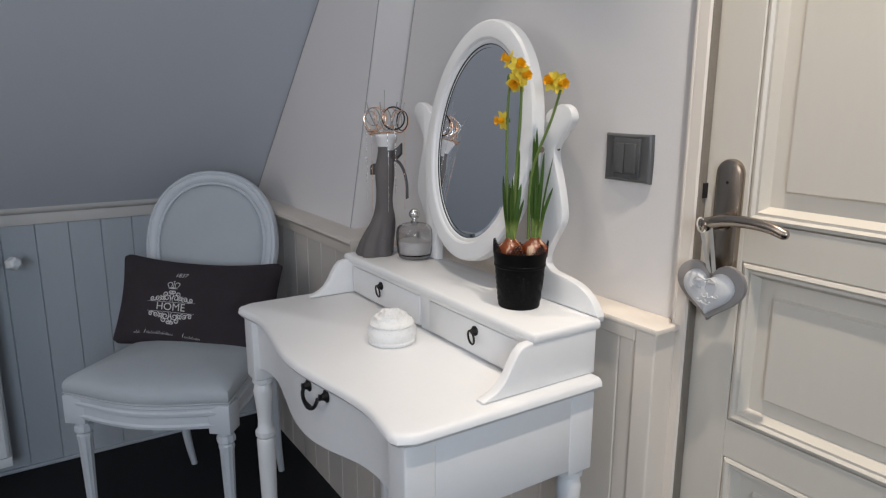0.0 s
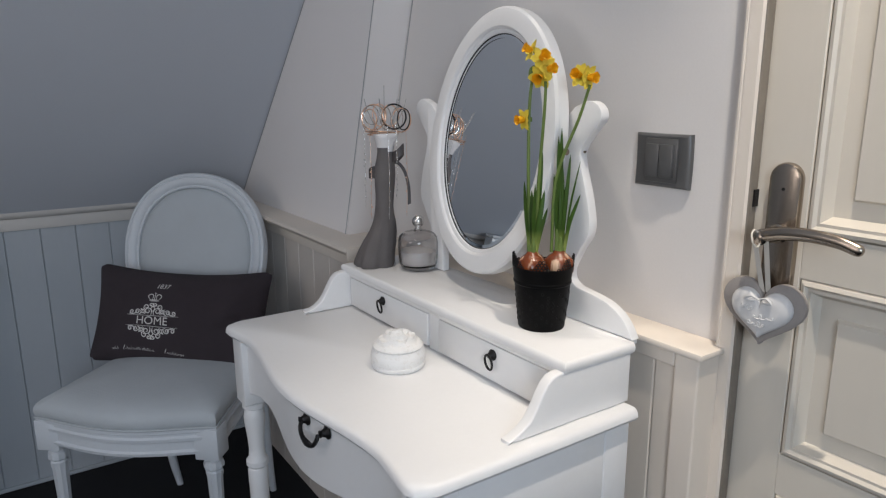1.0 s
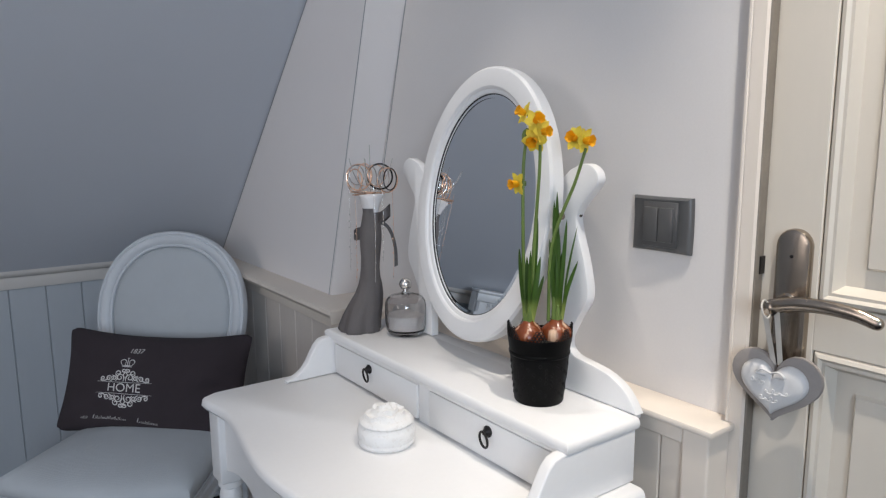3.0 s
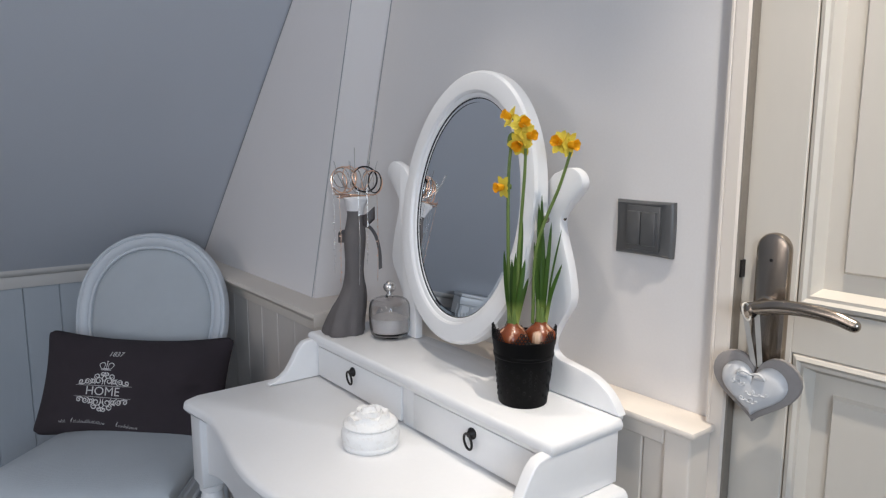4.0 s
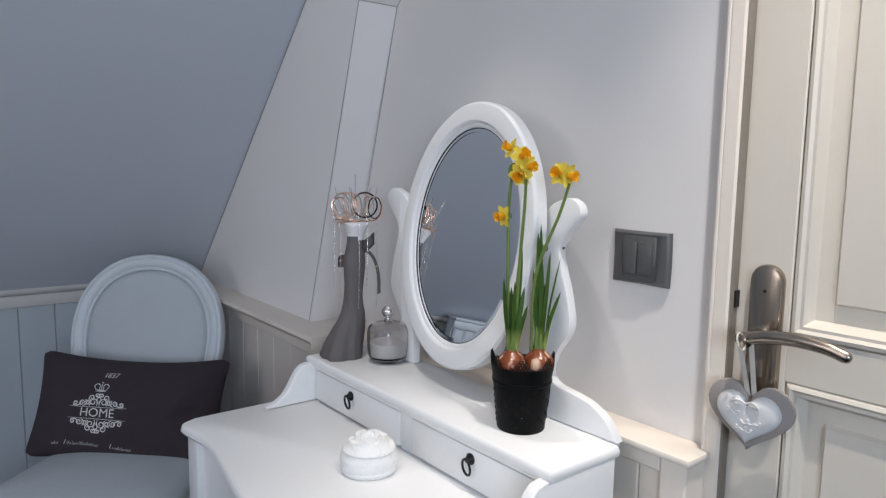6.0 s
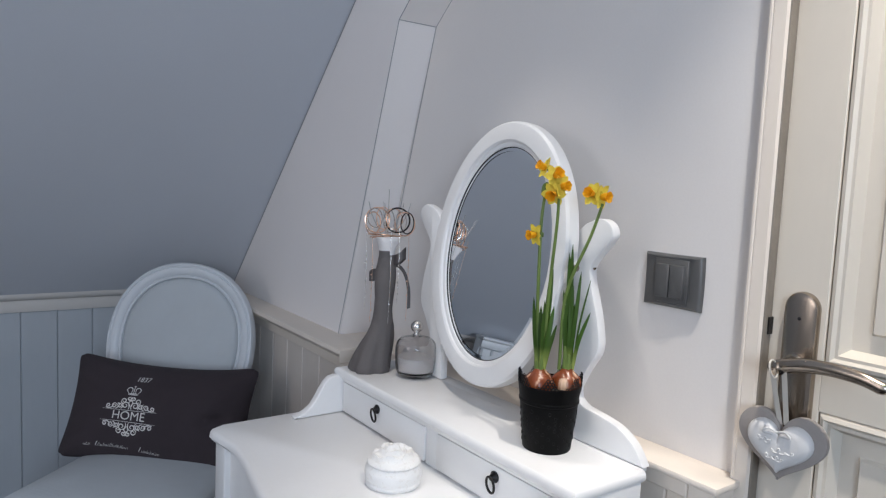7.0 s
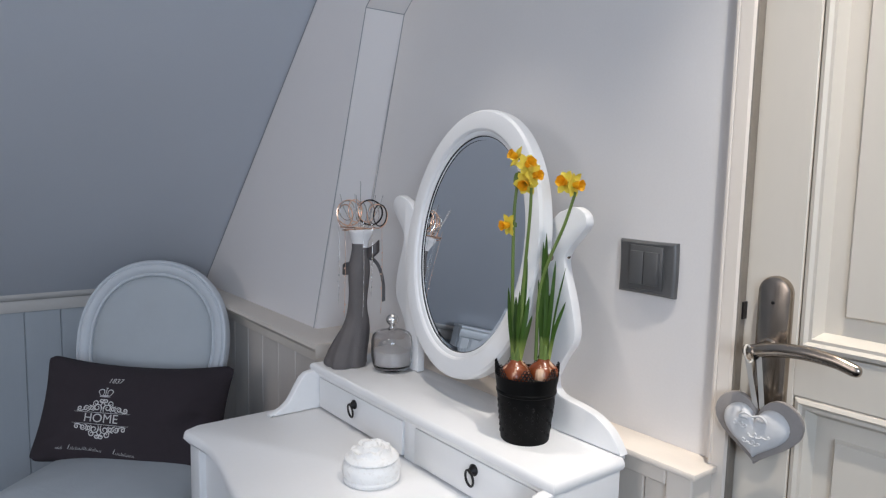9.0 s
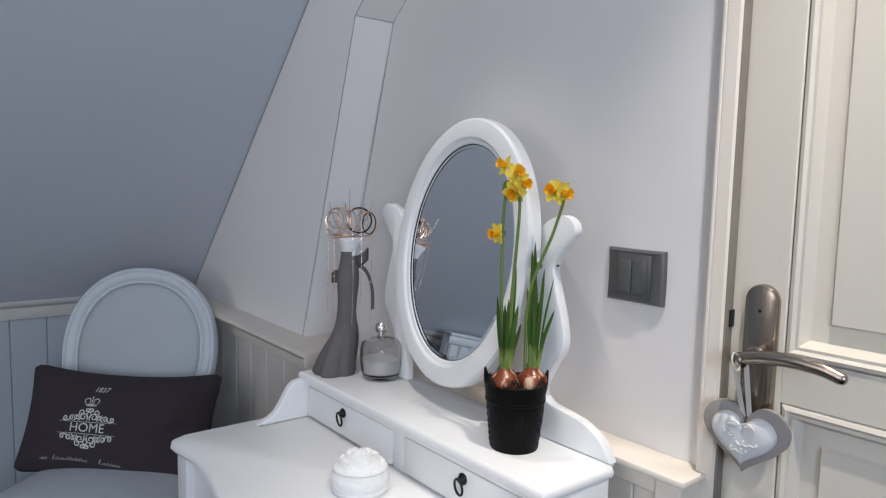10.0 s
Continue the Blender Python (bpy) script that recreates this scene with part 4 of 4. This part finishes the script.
part("seat_rail", loft([(seat_outline(i), z) for i, z in ((0.010, 0.402), (0.004, 0.404), (0.002, 0.412), (0.006, 0.417), (0.006, 0.436), (0.001, 0.440), (0.0, 0.448), (0.004, 0.452), (0.004, 0.457), (0.0, 0.461), (0.0, 0.468), (0.004, 0.470))]), M_CHAIR, chair, "", 30)
seat_bm = loft([(seat_outline(i), z) for i, z in ((0.004, 0.4705), (0.000, 0.476), (-0.002, 0.487), (-0.001, 0.497), (0.004, 0.506), (0.012, 0.513), (0.024, 0.519), (0.042, 0.5245), (0.068, 0.529), (0.10, 0.5325), (0.14, 0.535), (0.17, 0.536))])
part("seat", seat_bm, M_SEAT, chair, "pale grey upholstered seat pad", 60)
bm = bmesh.new()
tube([(x, y, 0.4725) for x, y in seat_outline(-0.001)], 0.0028, 6, bm=bm, closed=True)
part("piping", bm, M_SEAT, chair, "piping round the seat pad")
CLEG = [(0.009, 0.0), (0.0115, 0.003), (0.0115, 0.012), (0.0095, 0.018), (0.0105, 0.04), (0.0185, 0.330), (0.0205, 0.338), (0.0205, 0.346), (0.0165, 0.350), (0.0235, 0.356), (0.0245, 0.364), (0.0225, 0.372), (0.0175, 0.376), (0.0175, 0.388)]
for s in (-1, 1):
    leg = part("leg", lathe(CLEG, 40, (s * 0.200, -0.205, 0), None, 0.09, 10), M_CHAIR, chair, "turned fluted front leg")
    part("leg_block", box(s * 0.200 - 0.029, s * 0.200 + 0.029, -0.2375, -0.180, SEAT_LOW, 0.466, 0.003), M_CHAIR, leg)
    # raked square back leg, turned at the foot
    pts = [(s * 0.155, 0.235 + 0.018, 0.0), (s * 0.158, 0.225, 0.12), (s * 0.160, 0.205, 0.30), (s * 0.162, 0.190, 0.46)]
    part("leg", tube(spline(pts, 6), [0.010 + 0.0095 * k / 18 for k in range(19)], 12), M_CHAIR, chair, "raked back leg")
    part("back_support", tube(spline([(s * 0.150 - 0.01, 0.195, 0.455), (s * 0.140 - 0.02, 0.215, 0.54), (s * 0.150 - 0.035, 0.236, 0.62)], 5), [0.017] * 11, 10), M_CHAIR, chair)
OVAL = pose(-0.042, 0.262, 0.767, -13, 0, 0)
oval_profile = [(0.0, 0.006), (0.0, -0.002), (0.002, -0.006), (0.006, -0.007), (0.009, -0.004), (0.013, -0.009), (0.022, -0.013), (0.030, -0.013), (0.034, -0.009), (0.037, -0.012), (0.042, -0.011), (0.046, -0.004), (0.046, 0.014), (0.040, 0.020), (0.006, 0.020)]
ob = part("back_frame", ring_sweep(0.172, 0.188, oval_profile, 80, 2.2), M_CHAIR, chair, "moulded oval back frame", 30)
ob.matrix_basis = OVAL
bm = bmesh.new()
loops = []
for f, d in ((1.005, 0.004), (0.985, -0.004), (0.93, -0.010), (0.8, -0.015), (0.5, -0.020), (0.2, -0.022)):
    loops.append([bm.verts.new((x * f, d, z * f)) for x, z, _, _ in oval(0.172, 0.188, 64, 2.2)])
for lo, hi in zip(loops, loops[1:]):
    for k in range(64):
        bm.faces.new((lo[k], lo[(k + 1) % 64], hi[(k + 1) % 64], hi[k]))
bm.faces.new(loops[-1])
bm.faces.new([bm.verts.new((x, 0.016, z)) for x, z, _, _ in oval(0.173, 0.189, 64, 2.2)])
ob = part("backrest", bm, M_SEAT, chair, "pale grey padded oval backrest", 60)
ob.matrix_basis = OVAL

# ---- cushion ----
CW, CH, CT = 0.240, 0.133, 0.060


def pillow(u, v, side):
    """A point of the cushion's skin; u, v from -1 to 1. The seams draw in between the corners."""
    x = CW * u * (1.02 - 0.055 * (1 - v * v) - 0.02 * v ** 16)
    z = CH * v * (1.03 - 0.12 * (1 - abs(u) ** 2.4) - 0.02 * u ** 16) * (1 + (0.26 * max(0.0, u + 0.35) if v < 0 else 0)) - 0.006 * (1 - u * u)
    t = CT * ((1 - abs(u) ** 2.7) * (1 - abs(v) ** 2.4)) ** 0.62 + 0.003 * (1 - max(abs(u), abs(v)) ** 8)
    crease = 0.011 * math.exp(-((u - 0.62) / 0.10) ** 2 - ((v - 0.15 - 0.6 * (u - 0.6)) / 0.16) ** 2) - 0.019 * math.exp(-((u - 0.72) / 0.12) ** 2 - ((v + 0.05 - 0.5 * (u - 0.7)) / 0.09) ** 2)
    for k, (uu, vv, lean) in enumerate(((0.78, 0.30, 0.5), (0.82, 0.05, 0.2), (0.80, -0.25, -0.3), (-0.86, 0.55, -0.6), (-0.84, -0.6, 0.7))):
        t += (0.006 if k % 2 else -0.006) * math.exp(-((u - uu) / 0.16) ** 2 - ((v - vv - lean * (u - uu)) / 0.07) ** 2) * (1 - u ** 6)
    t += (0.004 * noise.noise(Vector((u * 7, v * 5, 8.0))) * (abs(u) ** 3 + 0.2) + 0.007 * noise.noise(Vector((u * 2.4, v * 1.6, 3.0))) + crease) * (1 - u ** 4) * (1 - v ** 4)
    ear = (abs(u) * abs(v)) ** 24
    return Vector((x * (1 - 0.030 * ear), -t * side, z * (1 - 0.045 * ear)))


bm = bmesh.new()
NU, NV = 56, 36
for side in (1, -1):
    grid = [[bm.verts.new(pillow(-1 + 2 * i / NU, -1 + 2 * j / NV, side)) for j in range(NV + 1)] for i in range(NU + 1)]
    for i in range(NU):
        for j in range(NV):
            bm.faces.new((grid[i][j], grid[i + 1][j], grid[i + 1][j + 1], grid[i][j + 1]))
bmesh.ops.remove_doubles(bm, verts=bm.verts[:], dist=0.0001)
CUSHION = pose(-0.491, 1.263, 0, 0, 0, -41.2) @ pose(-0.006, 0.085, 0.629, -22, 2.5, 4)
cushion = part("cushion", bm, M_CUSHION, None, "", 80)
cushion.matrix_basis = CUSHION
tagged(cushion, "dark brown rectangular cushion with a pale printed crest", "cushion")


def printed(name, bm, du, dv, label):
    """Lays a flat drawing (in metres, xy) on the cushion's front."""
    for v in bm.verts:
        u, w = (v.co.x * 0.98 + du) / CW, (v.co.y * 0.98 + dv) / CH
        p = pillow(u, w, 1)
        v.co = Vector((p.x, p.y - 0.0012, p.z))
    part(name, bm, M_PRINT, cushion, label, 0)


def ribbon(lines, width):
    """Flat strokes in the xy plane along lines."""
    bm = bmesh.new()
    for pts, steps in lines:
        line = spline([(x, y, 0) for x, y in pts], steps)
        rows = []
        for k, p in enumerate(line):
            way = (line[min(k + 1, len(line) - 1)] - line[max(k - 1, 0)]).normalized()
            nrm = Vector((-way.y, way.x, 0)) * width * (0.45 + 0.55 * math.sin(math.pi * k / (len(line) - 1)))
            rows.append((bm.verts.new(p - nrm), bm.verts.new(p + nrm)))
        for a, b in zip(rows, rows[1:]):
            bm.faces.new((a[0], a[1], b[1], b[0]))
    return bm


OX = -0.055
printed("lettering", text_mesh("1837", 0.019, 0.25), OX + 0.015, 0.086, "year printed in pale italic figures")
printed("lettering", text_mesh("HOME", 0.032), OX, -0.016, "word HOME printed in pale capitals")
crown = ribbon([([(-0.014, 0.0), (0.014, 0.0)], 6), ([(-0.013, 0.003), (-0.019, 0.014), (-0.012, 0.020), (-0.005, 0.016), (-0.006, 0.004)], 5), ([(0.013, 0.003), (0.019, 0.014), (0.012, 0.020), (0.005, 0.016), (0.006, 0.004)], 5),
                ([(0.0, 0.003), (0.0, 0.024)], 5), ([(-0.003, 0.024), (0.003, 0.024)], 4), ([(-0.014, 0.003), (0.014, 0.003)], 6)], 0.0012)
printed("crown", crown, OX, 0.042, "small printed crown")


def curl(cx, cy, r, start, turns):
    """A spiral stroke that winds inwards."""
    n = max(8, int(abs(turns) * 12))
    return [(cx + r * (1 - 0.72 * k / n) * math.cos(start + 2 * math.pi * turns * k / n), cy + r * (1 - 0.72 * k / n) * math.sin(start + 2 * math.pi * turns * k / n)) for k in range(n + 1)]


# the crest: curled strokes, stepped in towards a finial above and below the word
for s in (-1, 1):
    for f in (-1, 1):
        strokes = [curl(0.061, 0.0075, 0.0065, -2.4, 1.3), curl(0.044, 0.0085, 0.0080, 3.4, -1.3), curl(0.029, 0.0095, 0.0075, -0.4, 1.2), curl(0.0135, 0.012, 0.0100, 3.4, -1.3), curl(0.019, 0.024, 0.0080, -1.2, 1.2), curl(0.006, 0.030, 0.0060, 3.6, -1.1),
                   [(0.068, 0.002), (0.058, 0.001), (0.050, 0.004), (0.046, 0.012)], [(0.040, 0.001), (0.034, 0.004), (0.030, 0.014), (0.036, 0.018)], [(0.024, 0.002), (0.020, 0.008), (0.022, 0.016), (0.028, 0.020)], [(0.004, 0.001), (0.002, 0.012), (0.006, 0.020), (0.0, 0.026)]]
        for pts in strokes:
            printed("scroll", ribbon([([(s * x, f * (0.0165 + y)) for x, y in pts], 2)], 0.0015), OX, -0.016, "")
for f in (-1, 1):
    for x, y in ((-0.006, 0.047), (0.0, 0.053), (0.006, 0.047)):
        printed("scroll", ribbon([([(0.0, f * 0.042), (x * 0.6, f * (y - 0.004)), (x, f * y)], 4)], 0.0018), OX, -0.016, "")
    printed("crest_line", ribbon([([(-0.076, f * 0.0152), (0.076, f * 0.0152)], 14)], 0.0006), OX, -0.016, "thin printed line")
# small illegible writing below: plain slanted bars, one part a word
random.seed(3)
for x0, x1, tall in ((-0.112, -0.092, 0.0), (-0.078, 0.010, 1.0), (0.040, 0.096, 1.0)):
    bars = bmesh.new()
    x = x0
    while x < x1:
        first = tall and x == x0
        h = 0.0125 if first else random.choice((0.0045, 0.0045, 0.005, 0.008))
        merged(bars, ribbon([([(x, 0.0), (x + 0.4 * h, h)], 3)], 0.00045 if not first else 0.0009))
        x += 0.007 if first else random.uniform(0.0028, 0.0042)
    merged(bars, ribbon([([(x0, 0.0), (x1, 0.0)], 10)], 0.00025))
    printed("writing", bars, OX, -0.100, "pale bars of small writing")

# ---- wall fittings ----
switch = empty("light_switch", pose(-0.001, 0.110, 1.125), label="dark grey double light switch on the wall", category="switch")
bm = bmesh.new()
loops = []
for inset, x in ((0.0, 0.0008), (0.0, -0.004), (0.0015, -0.007), (0.004, -0.0085), (0.018, -0.0065)):
    pts = []
    for cx, cz, nx, nz in ((-1, -1, 1, 0), (1, -1, 0, 1), (1, 1, -1, 0), (-1, 1, 0, -1)):
        for k in range(10):
            s = k / 10
            y = cx * 0.049 + (2 * 0.049 * s * nx if nx else 0)
            z = cz * 0.040 + (2 * 0.040 * s * nz if nz else 0)
            bow = 0.0011 * math.sin(math.pi * s)
            y, z = (y, z - math.copysign(bow * 0.5, cz)) if nx else (y - math.copysign(bow, cx) * (1 if cx > 0 else -1), z)
            f = 1 - inset / 0.042
            pts.append((x, y * f, z * f))
    loops.append([bm.verts.new(p) for p in pts])
for lo, hi in zip(loops, loops[1:]):
    for k in range(40):
        bm.faces.new((lo[k], lo[(k + 1) % 40], hi[(k + 1) % 40], hi[k]))
bm.faces.new(loops[-1]), bm.faces.new(loops[0][::-1])
part("plate", bm, M_SWITCH, switch, "", 40)
part("inner_frame", box(-0.0105, -0.006, -0.0295, 0.0285, -0.0325, 0.0325, 0.0015), M_SWITCH, switch)
for y in (-0.0245, 0.0005):
    rk = box(-0.0155, -0.008, y, y + 0.0237, -0.0245, 0.0245, 0.0015)
    part("rocker", rk, M_SWITCH, switch)

# door furniture
handle = empty("door_handle", pose(DOOR_FACE, -0.079, 1.045), label="brushed nickel lever handle on a long rounded plate", category="door handle")
bm = bmesh.new()
loops = []
for inset, x in ((0.0, -0.0002), (0.0, -0.006), (0.0015, -0.009), (0.005, -0.0105)):
    w, top, low = 0.0215 - inset, 0.092 - inset, -0.138 + inset
    pts = [(w * math.cos(t), top - 0.0215 + inset + w * math.sin(t)) for t in [math.pi * k / 16 for k in range(17)]] + [(-w * math.cos(t), low + 0.0215 - inset - w * math.sin(t)) for t in [math.pi * k / 16 for k in range(17)]]
    loops.append([bm.verts.new((x, y, z)) for y, z in pts])
for lo, hi in zip(loops, loops[1:]):
    n = len(lo)
    for k in range(n):
        bm.faces.new((lo[k], lo[(k + 1) % n], hi[(k + 1) % n], hi[k]))
bm.faces.new(loops[0]), bm.faces.new(loops[-1])
plate = part("plate", bm, M_NICKEL, handle, "", 40)
bm = lathe([(0.0, 0.0), (0.0022, 0.0), (0.0022, 0.0006), (0.0, 0.0009)], 10)
bmesh.ops.transform(bm, matrix=pose(-0.0105, 0.0, 0.058, 0, -90, 0), verts=bm.verts[:])
part("screw", bm, M_IRON, plate)
bm = lathe([(0.013, 0.0), (0.013, 0.004), (0.010, 0.006), (0.0095, 0.034), (0.0100, 0.044), (0.006, 0.047), (0.0, 0.048)], 20)
bmesh.ops.transform(bm, matrix=pose(-0.0105, 0.0, 0.0, 0, -90, 0), verts=bm.verts[:])
lever_line = spline([(-0.050, 0.010, -0.002), (-0.051, -0.004, 0.003), (-0.052, -0.030, 0.010), (-0.052, -0.062, 0.0125), (-0.050, -0.094, 0.010), (-0.048, -0.115, 0.004)], 6)
lever = tube(lever_line, [0.0085 if k < 12 else 0.0088 - 0.0014 * (k - 12) / 18 for k in range(len(lever_line))], 14)
for v in lever.verts:
    v.co.x = -0.051 + (v.co.x + 0.051) * 0.8
ball((-0.048, -0.115, 0.004), 0.0072, (0.8, 1, 1), 14, 10, bm=lever)
part("lever", merged(bm, lever), M_NICKEL, handle, "curved nickel lever", 50)
bm = lathe([(0.0, 0.0), (0.0045, 0.0), (0.0045, 0.0012), (0.0, 0.0012)], 12)
bmesh.ops.transform(bm, matrix=pose(-0.0105, 0.0, -0.118, 0, -90, 0), verts=bm.verts[:])
part("keyhole", bm, M_IRON, plate)
structure("trim", box(-0.0055, 0.0052, -0.0412, -0.0337, 1.075, 1.098, 0.0005), M_IRON, "dark steel strike plate in the door lining", "trim")


def heart_outline(w, h, n=48):
    pts = []
    for k in range(n):
        t = 2 * math.pi * k / n
        x = 16 * math.sin(t) ** 3
        y = 13 * math.cos(t) - 5 * math.cos(2 * t) - 2 * math.cos(3 * t) - math.cos(4 * t)
        pts.append((x / 32 * w, max(0.0, (y + 17) / 29) ** 1.22 * h - h))
    return pts


HX, HY, HZ = -0.026, -0.0815, 0.986
heart = empty("hanging_heart", pose(HX, HY, HZ, 0, 0, 4), label="grey and white heart ornament hanging from the door handle", category="ornament")
part("backing", prism([(y, z) for y, z in heart_outline(0.110, 0.088)], "x", -0.004, 0.006, 0.002, 2), M_HEARTGREY, heart, "", 40)
bm = bmesh.new()
loops = []
for f, x in ((1.0, -0.0042), (1.0, -0.006), (0.96, -0.0095), (0.88, -0.0122), (0.6, -0.0138), (0.2, -0.0142)):
    loops.append([bm.verts.new((x, y * f, -0.046 + (z + 0.034) * f)) for y, z in heart_outline(0.082, 0.066)])
for lo, hi in zip(loops, loops[1:]):
    n = len(lo)
    for k in range(n):
        bm.faces.new((lo[k], lo[(k + 1) % n], hi[(k + 1) % n], hi[k]))
bm.faces.new(loops[0]), bm.faces.new(loops[-1])
white_heart = part("front_heart", bm, M_HEARTWHITE, heart, "white plaster heart", 60)
bm = bmesh.new()
random.seed(21)
for row, y0, y1 in ((-0.037, 0.024, 0.008), (-0.047, 0.006, -0.022), (-0.057, 0.012, -0.010)):
    pts = []
    for k in range(26):
        s = k / 25
        y = y0 + (y1 - y0) * s - 0.0028 * math.cos(s * 22)
        z = row + 0.0034 * math.sin(s * 22) * (0.6 + 0.5 * math.sin(s * 9 + row * 300))
        f = min(1.0, (y / 0.033) ** 2)
        pts.append((-0.0152 + 0.0035 * f, y, z))
    tube(spline(pts, 2), 0.0010, 6, bm=bm)
part("raised_script", bm, M_HEARTWHITE, white_heart, "raised white script")
bm = bmesh.new()
for s in (-1, 1):
    tube(spline([(-0.0140, 0.0, -0.024), (-0.017, s * 0.010, -0.020), (-0.0165, s * 0.017, -0.026), (-0.0145, s * 0.006, -0.027)], 5), 0.0016, 6, bm=bm)
part("bow", bm, M_HEARTWHITE, white_heart, "small plaster bow")
bm = bmesh.new()
for dy, y1 in ((0.004, 0.011), (-0.004, -0.004)):
    a, b = Vector((0.0, dy, -0.016)), Vector((-0.020, y1, 0.055))
    w = Vector((0.0, 0.0032, 0))
    q = [a - w, a + w, b + w, b - w]
    vs = [bm.verts.new(p) for p in q] + [bm.verts.new(p + Vector((0.0008, 0, 0))) for p in q]
    bm.faces.new(vs[:4]), bm.faces.new(vs[4:][::-1])
    for k in range(4):
        bm.faces.new((vs[k], vs[(k + 1) % 4], vs[4 + (k + 1) % 4], vs[4 + k]))
tube([(-0.031 + 0.0098 * math.cos(t), 0.004 + 0.003 * math.sin(t), 0.0590 + 0.0105 * math.sin(t)) for t in [2 * math.pi * k / 20 for k in range(20)]], 0.0012, 6, bm=bm, closed=True)
part("ribbon", bm, M_RIBBON, heart, "pale linen ribbon", 0)

# ---- radiator ----
radiator = empty("radiator", pose(-0.955, 1.715, 0.08), label="white panel radiator below the sloping ceiling", category="radiator")
bm = bmesh.new()
for k in range(15):
    x1 = -0.006 - k * 0.05
    prism([(x1, -0.010), (x1 - 0.008, -0.016), (x1 - 0.040, -0.016), (x1 - 0.048, -0.010), (x1 - 0.048, 0.0), (x1, 0.0)], "z", 0.035, 0.775, bm=bm)
part("panel", bm, M_RADIATOR, radiator)
part("frame", box(-0.76, 0.0, 0.0005, 0.044, 0.0, 0.810, 0.006), M_RADIATOR, radiator)
part("top_grille", box(-0.76, 0.0, -0.018, 0.046, 0.8105, 0.822, 0.003), M_RADIATOR, radiator)
for z in (0.0, 0.778):
    part("edge_bar", box(-0.76, 0.0, -0.014, 0.0, z, z + 0.032, 0.004), M_RADIATOR, radiator)
valve = part("valve", tube([(-0.002, 0.0, 0.652), (0.030, 0.0, 0.652)], 0.009, 12), M_NICKEL, radiator, "nickel radiator valve")
bm = lathe([(0.012, 0.0), (0.021, 0.003), (0.022, 0.012), (0.019, 0.028), (0.012, 0.034)], 32, (0, 0, 0), None, 0.14, 6)
bmesh.ops.transform(bm, matrix=pose(0.066, -0.002, 0.648, 80, 0, 30), verts=bm.verts[:])
part("valve_knob", bm, M_RADIATOR, valve, "white thermostat knob")
part("bracket", box(-0.30, -0.26, 0.0445, 0.1195, 0.30, 0.34, 0.002), M_RADIATOR, radiator)

# ---- boards of the panelling ----
north, east, beside = bpy.data.objects["wall_north"], bpy.data.objects["wall_panelling.001"], bpy.data.objects["wall_panelling"]


def boards(parent, mat, width, places, z0, z1, depth):
    mesh = None
    for m in places:
        if mesh is None:
            first = part("board", board("x", width, 0, depth, z0, z1), mat, parent, "", 0)
            mesh = first.data
            first.matrix_basis = m
        else:
            ob = new("board", mesh)
            ob.parent = parent
            ob.matrix_basis = m


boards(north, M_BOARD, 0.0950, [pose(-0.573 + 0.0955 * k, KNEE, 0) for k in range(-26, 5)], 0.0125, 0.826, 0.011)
boards(beside, M_SIDEBOARD, 0.1035, [pose(-0.1075, 1.342 + 0.1045 * k, 0, 0, 0, -90) for k in range(-4, 5)], 0.0, 0.806, 0.011)
boards(east, M_CREAM, 0.0885, [pose(-0.0565, 0.1045 + 0.0895 * k, 0, 0, 0, -90) for k in range(0, 8)], 0.0, 0.837, 0.0104)
edge_board = part("board", board("x", 0.037, 0, 0.0104, 0.0, 0.837), M_CREAM, east, "", 0)
edge_board.matrix_basis = pose(-0.0565, 0.0408, 0, 0, 0, -90)
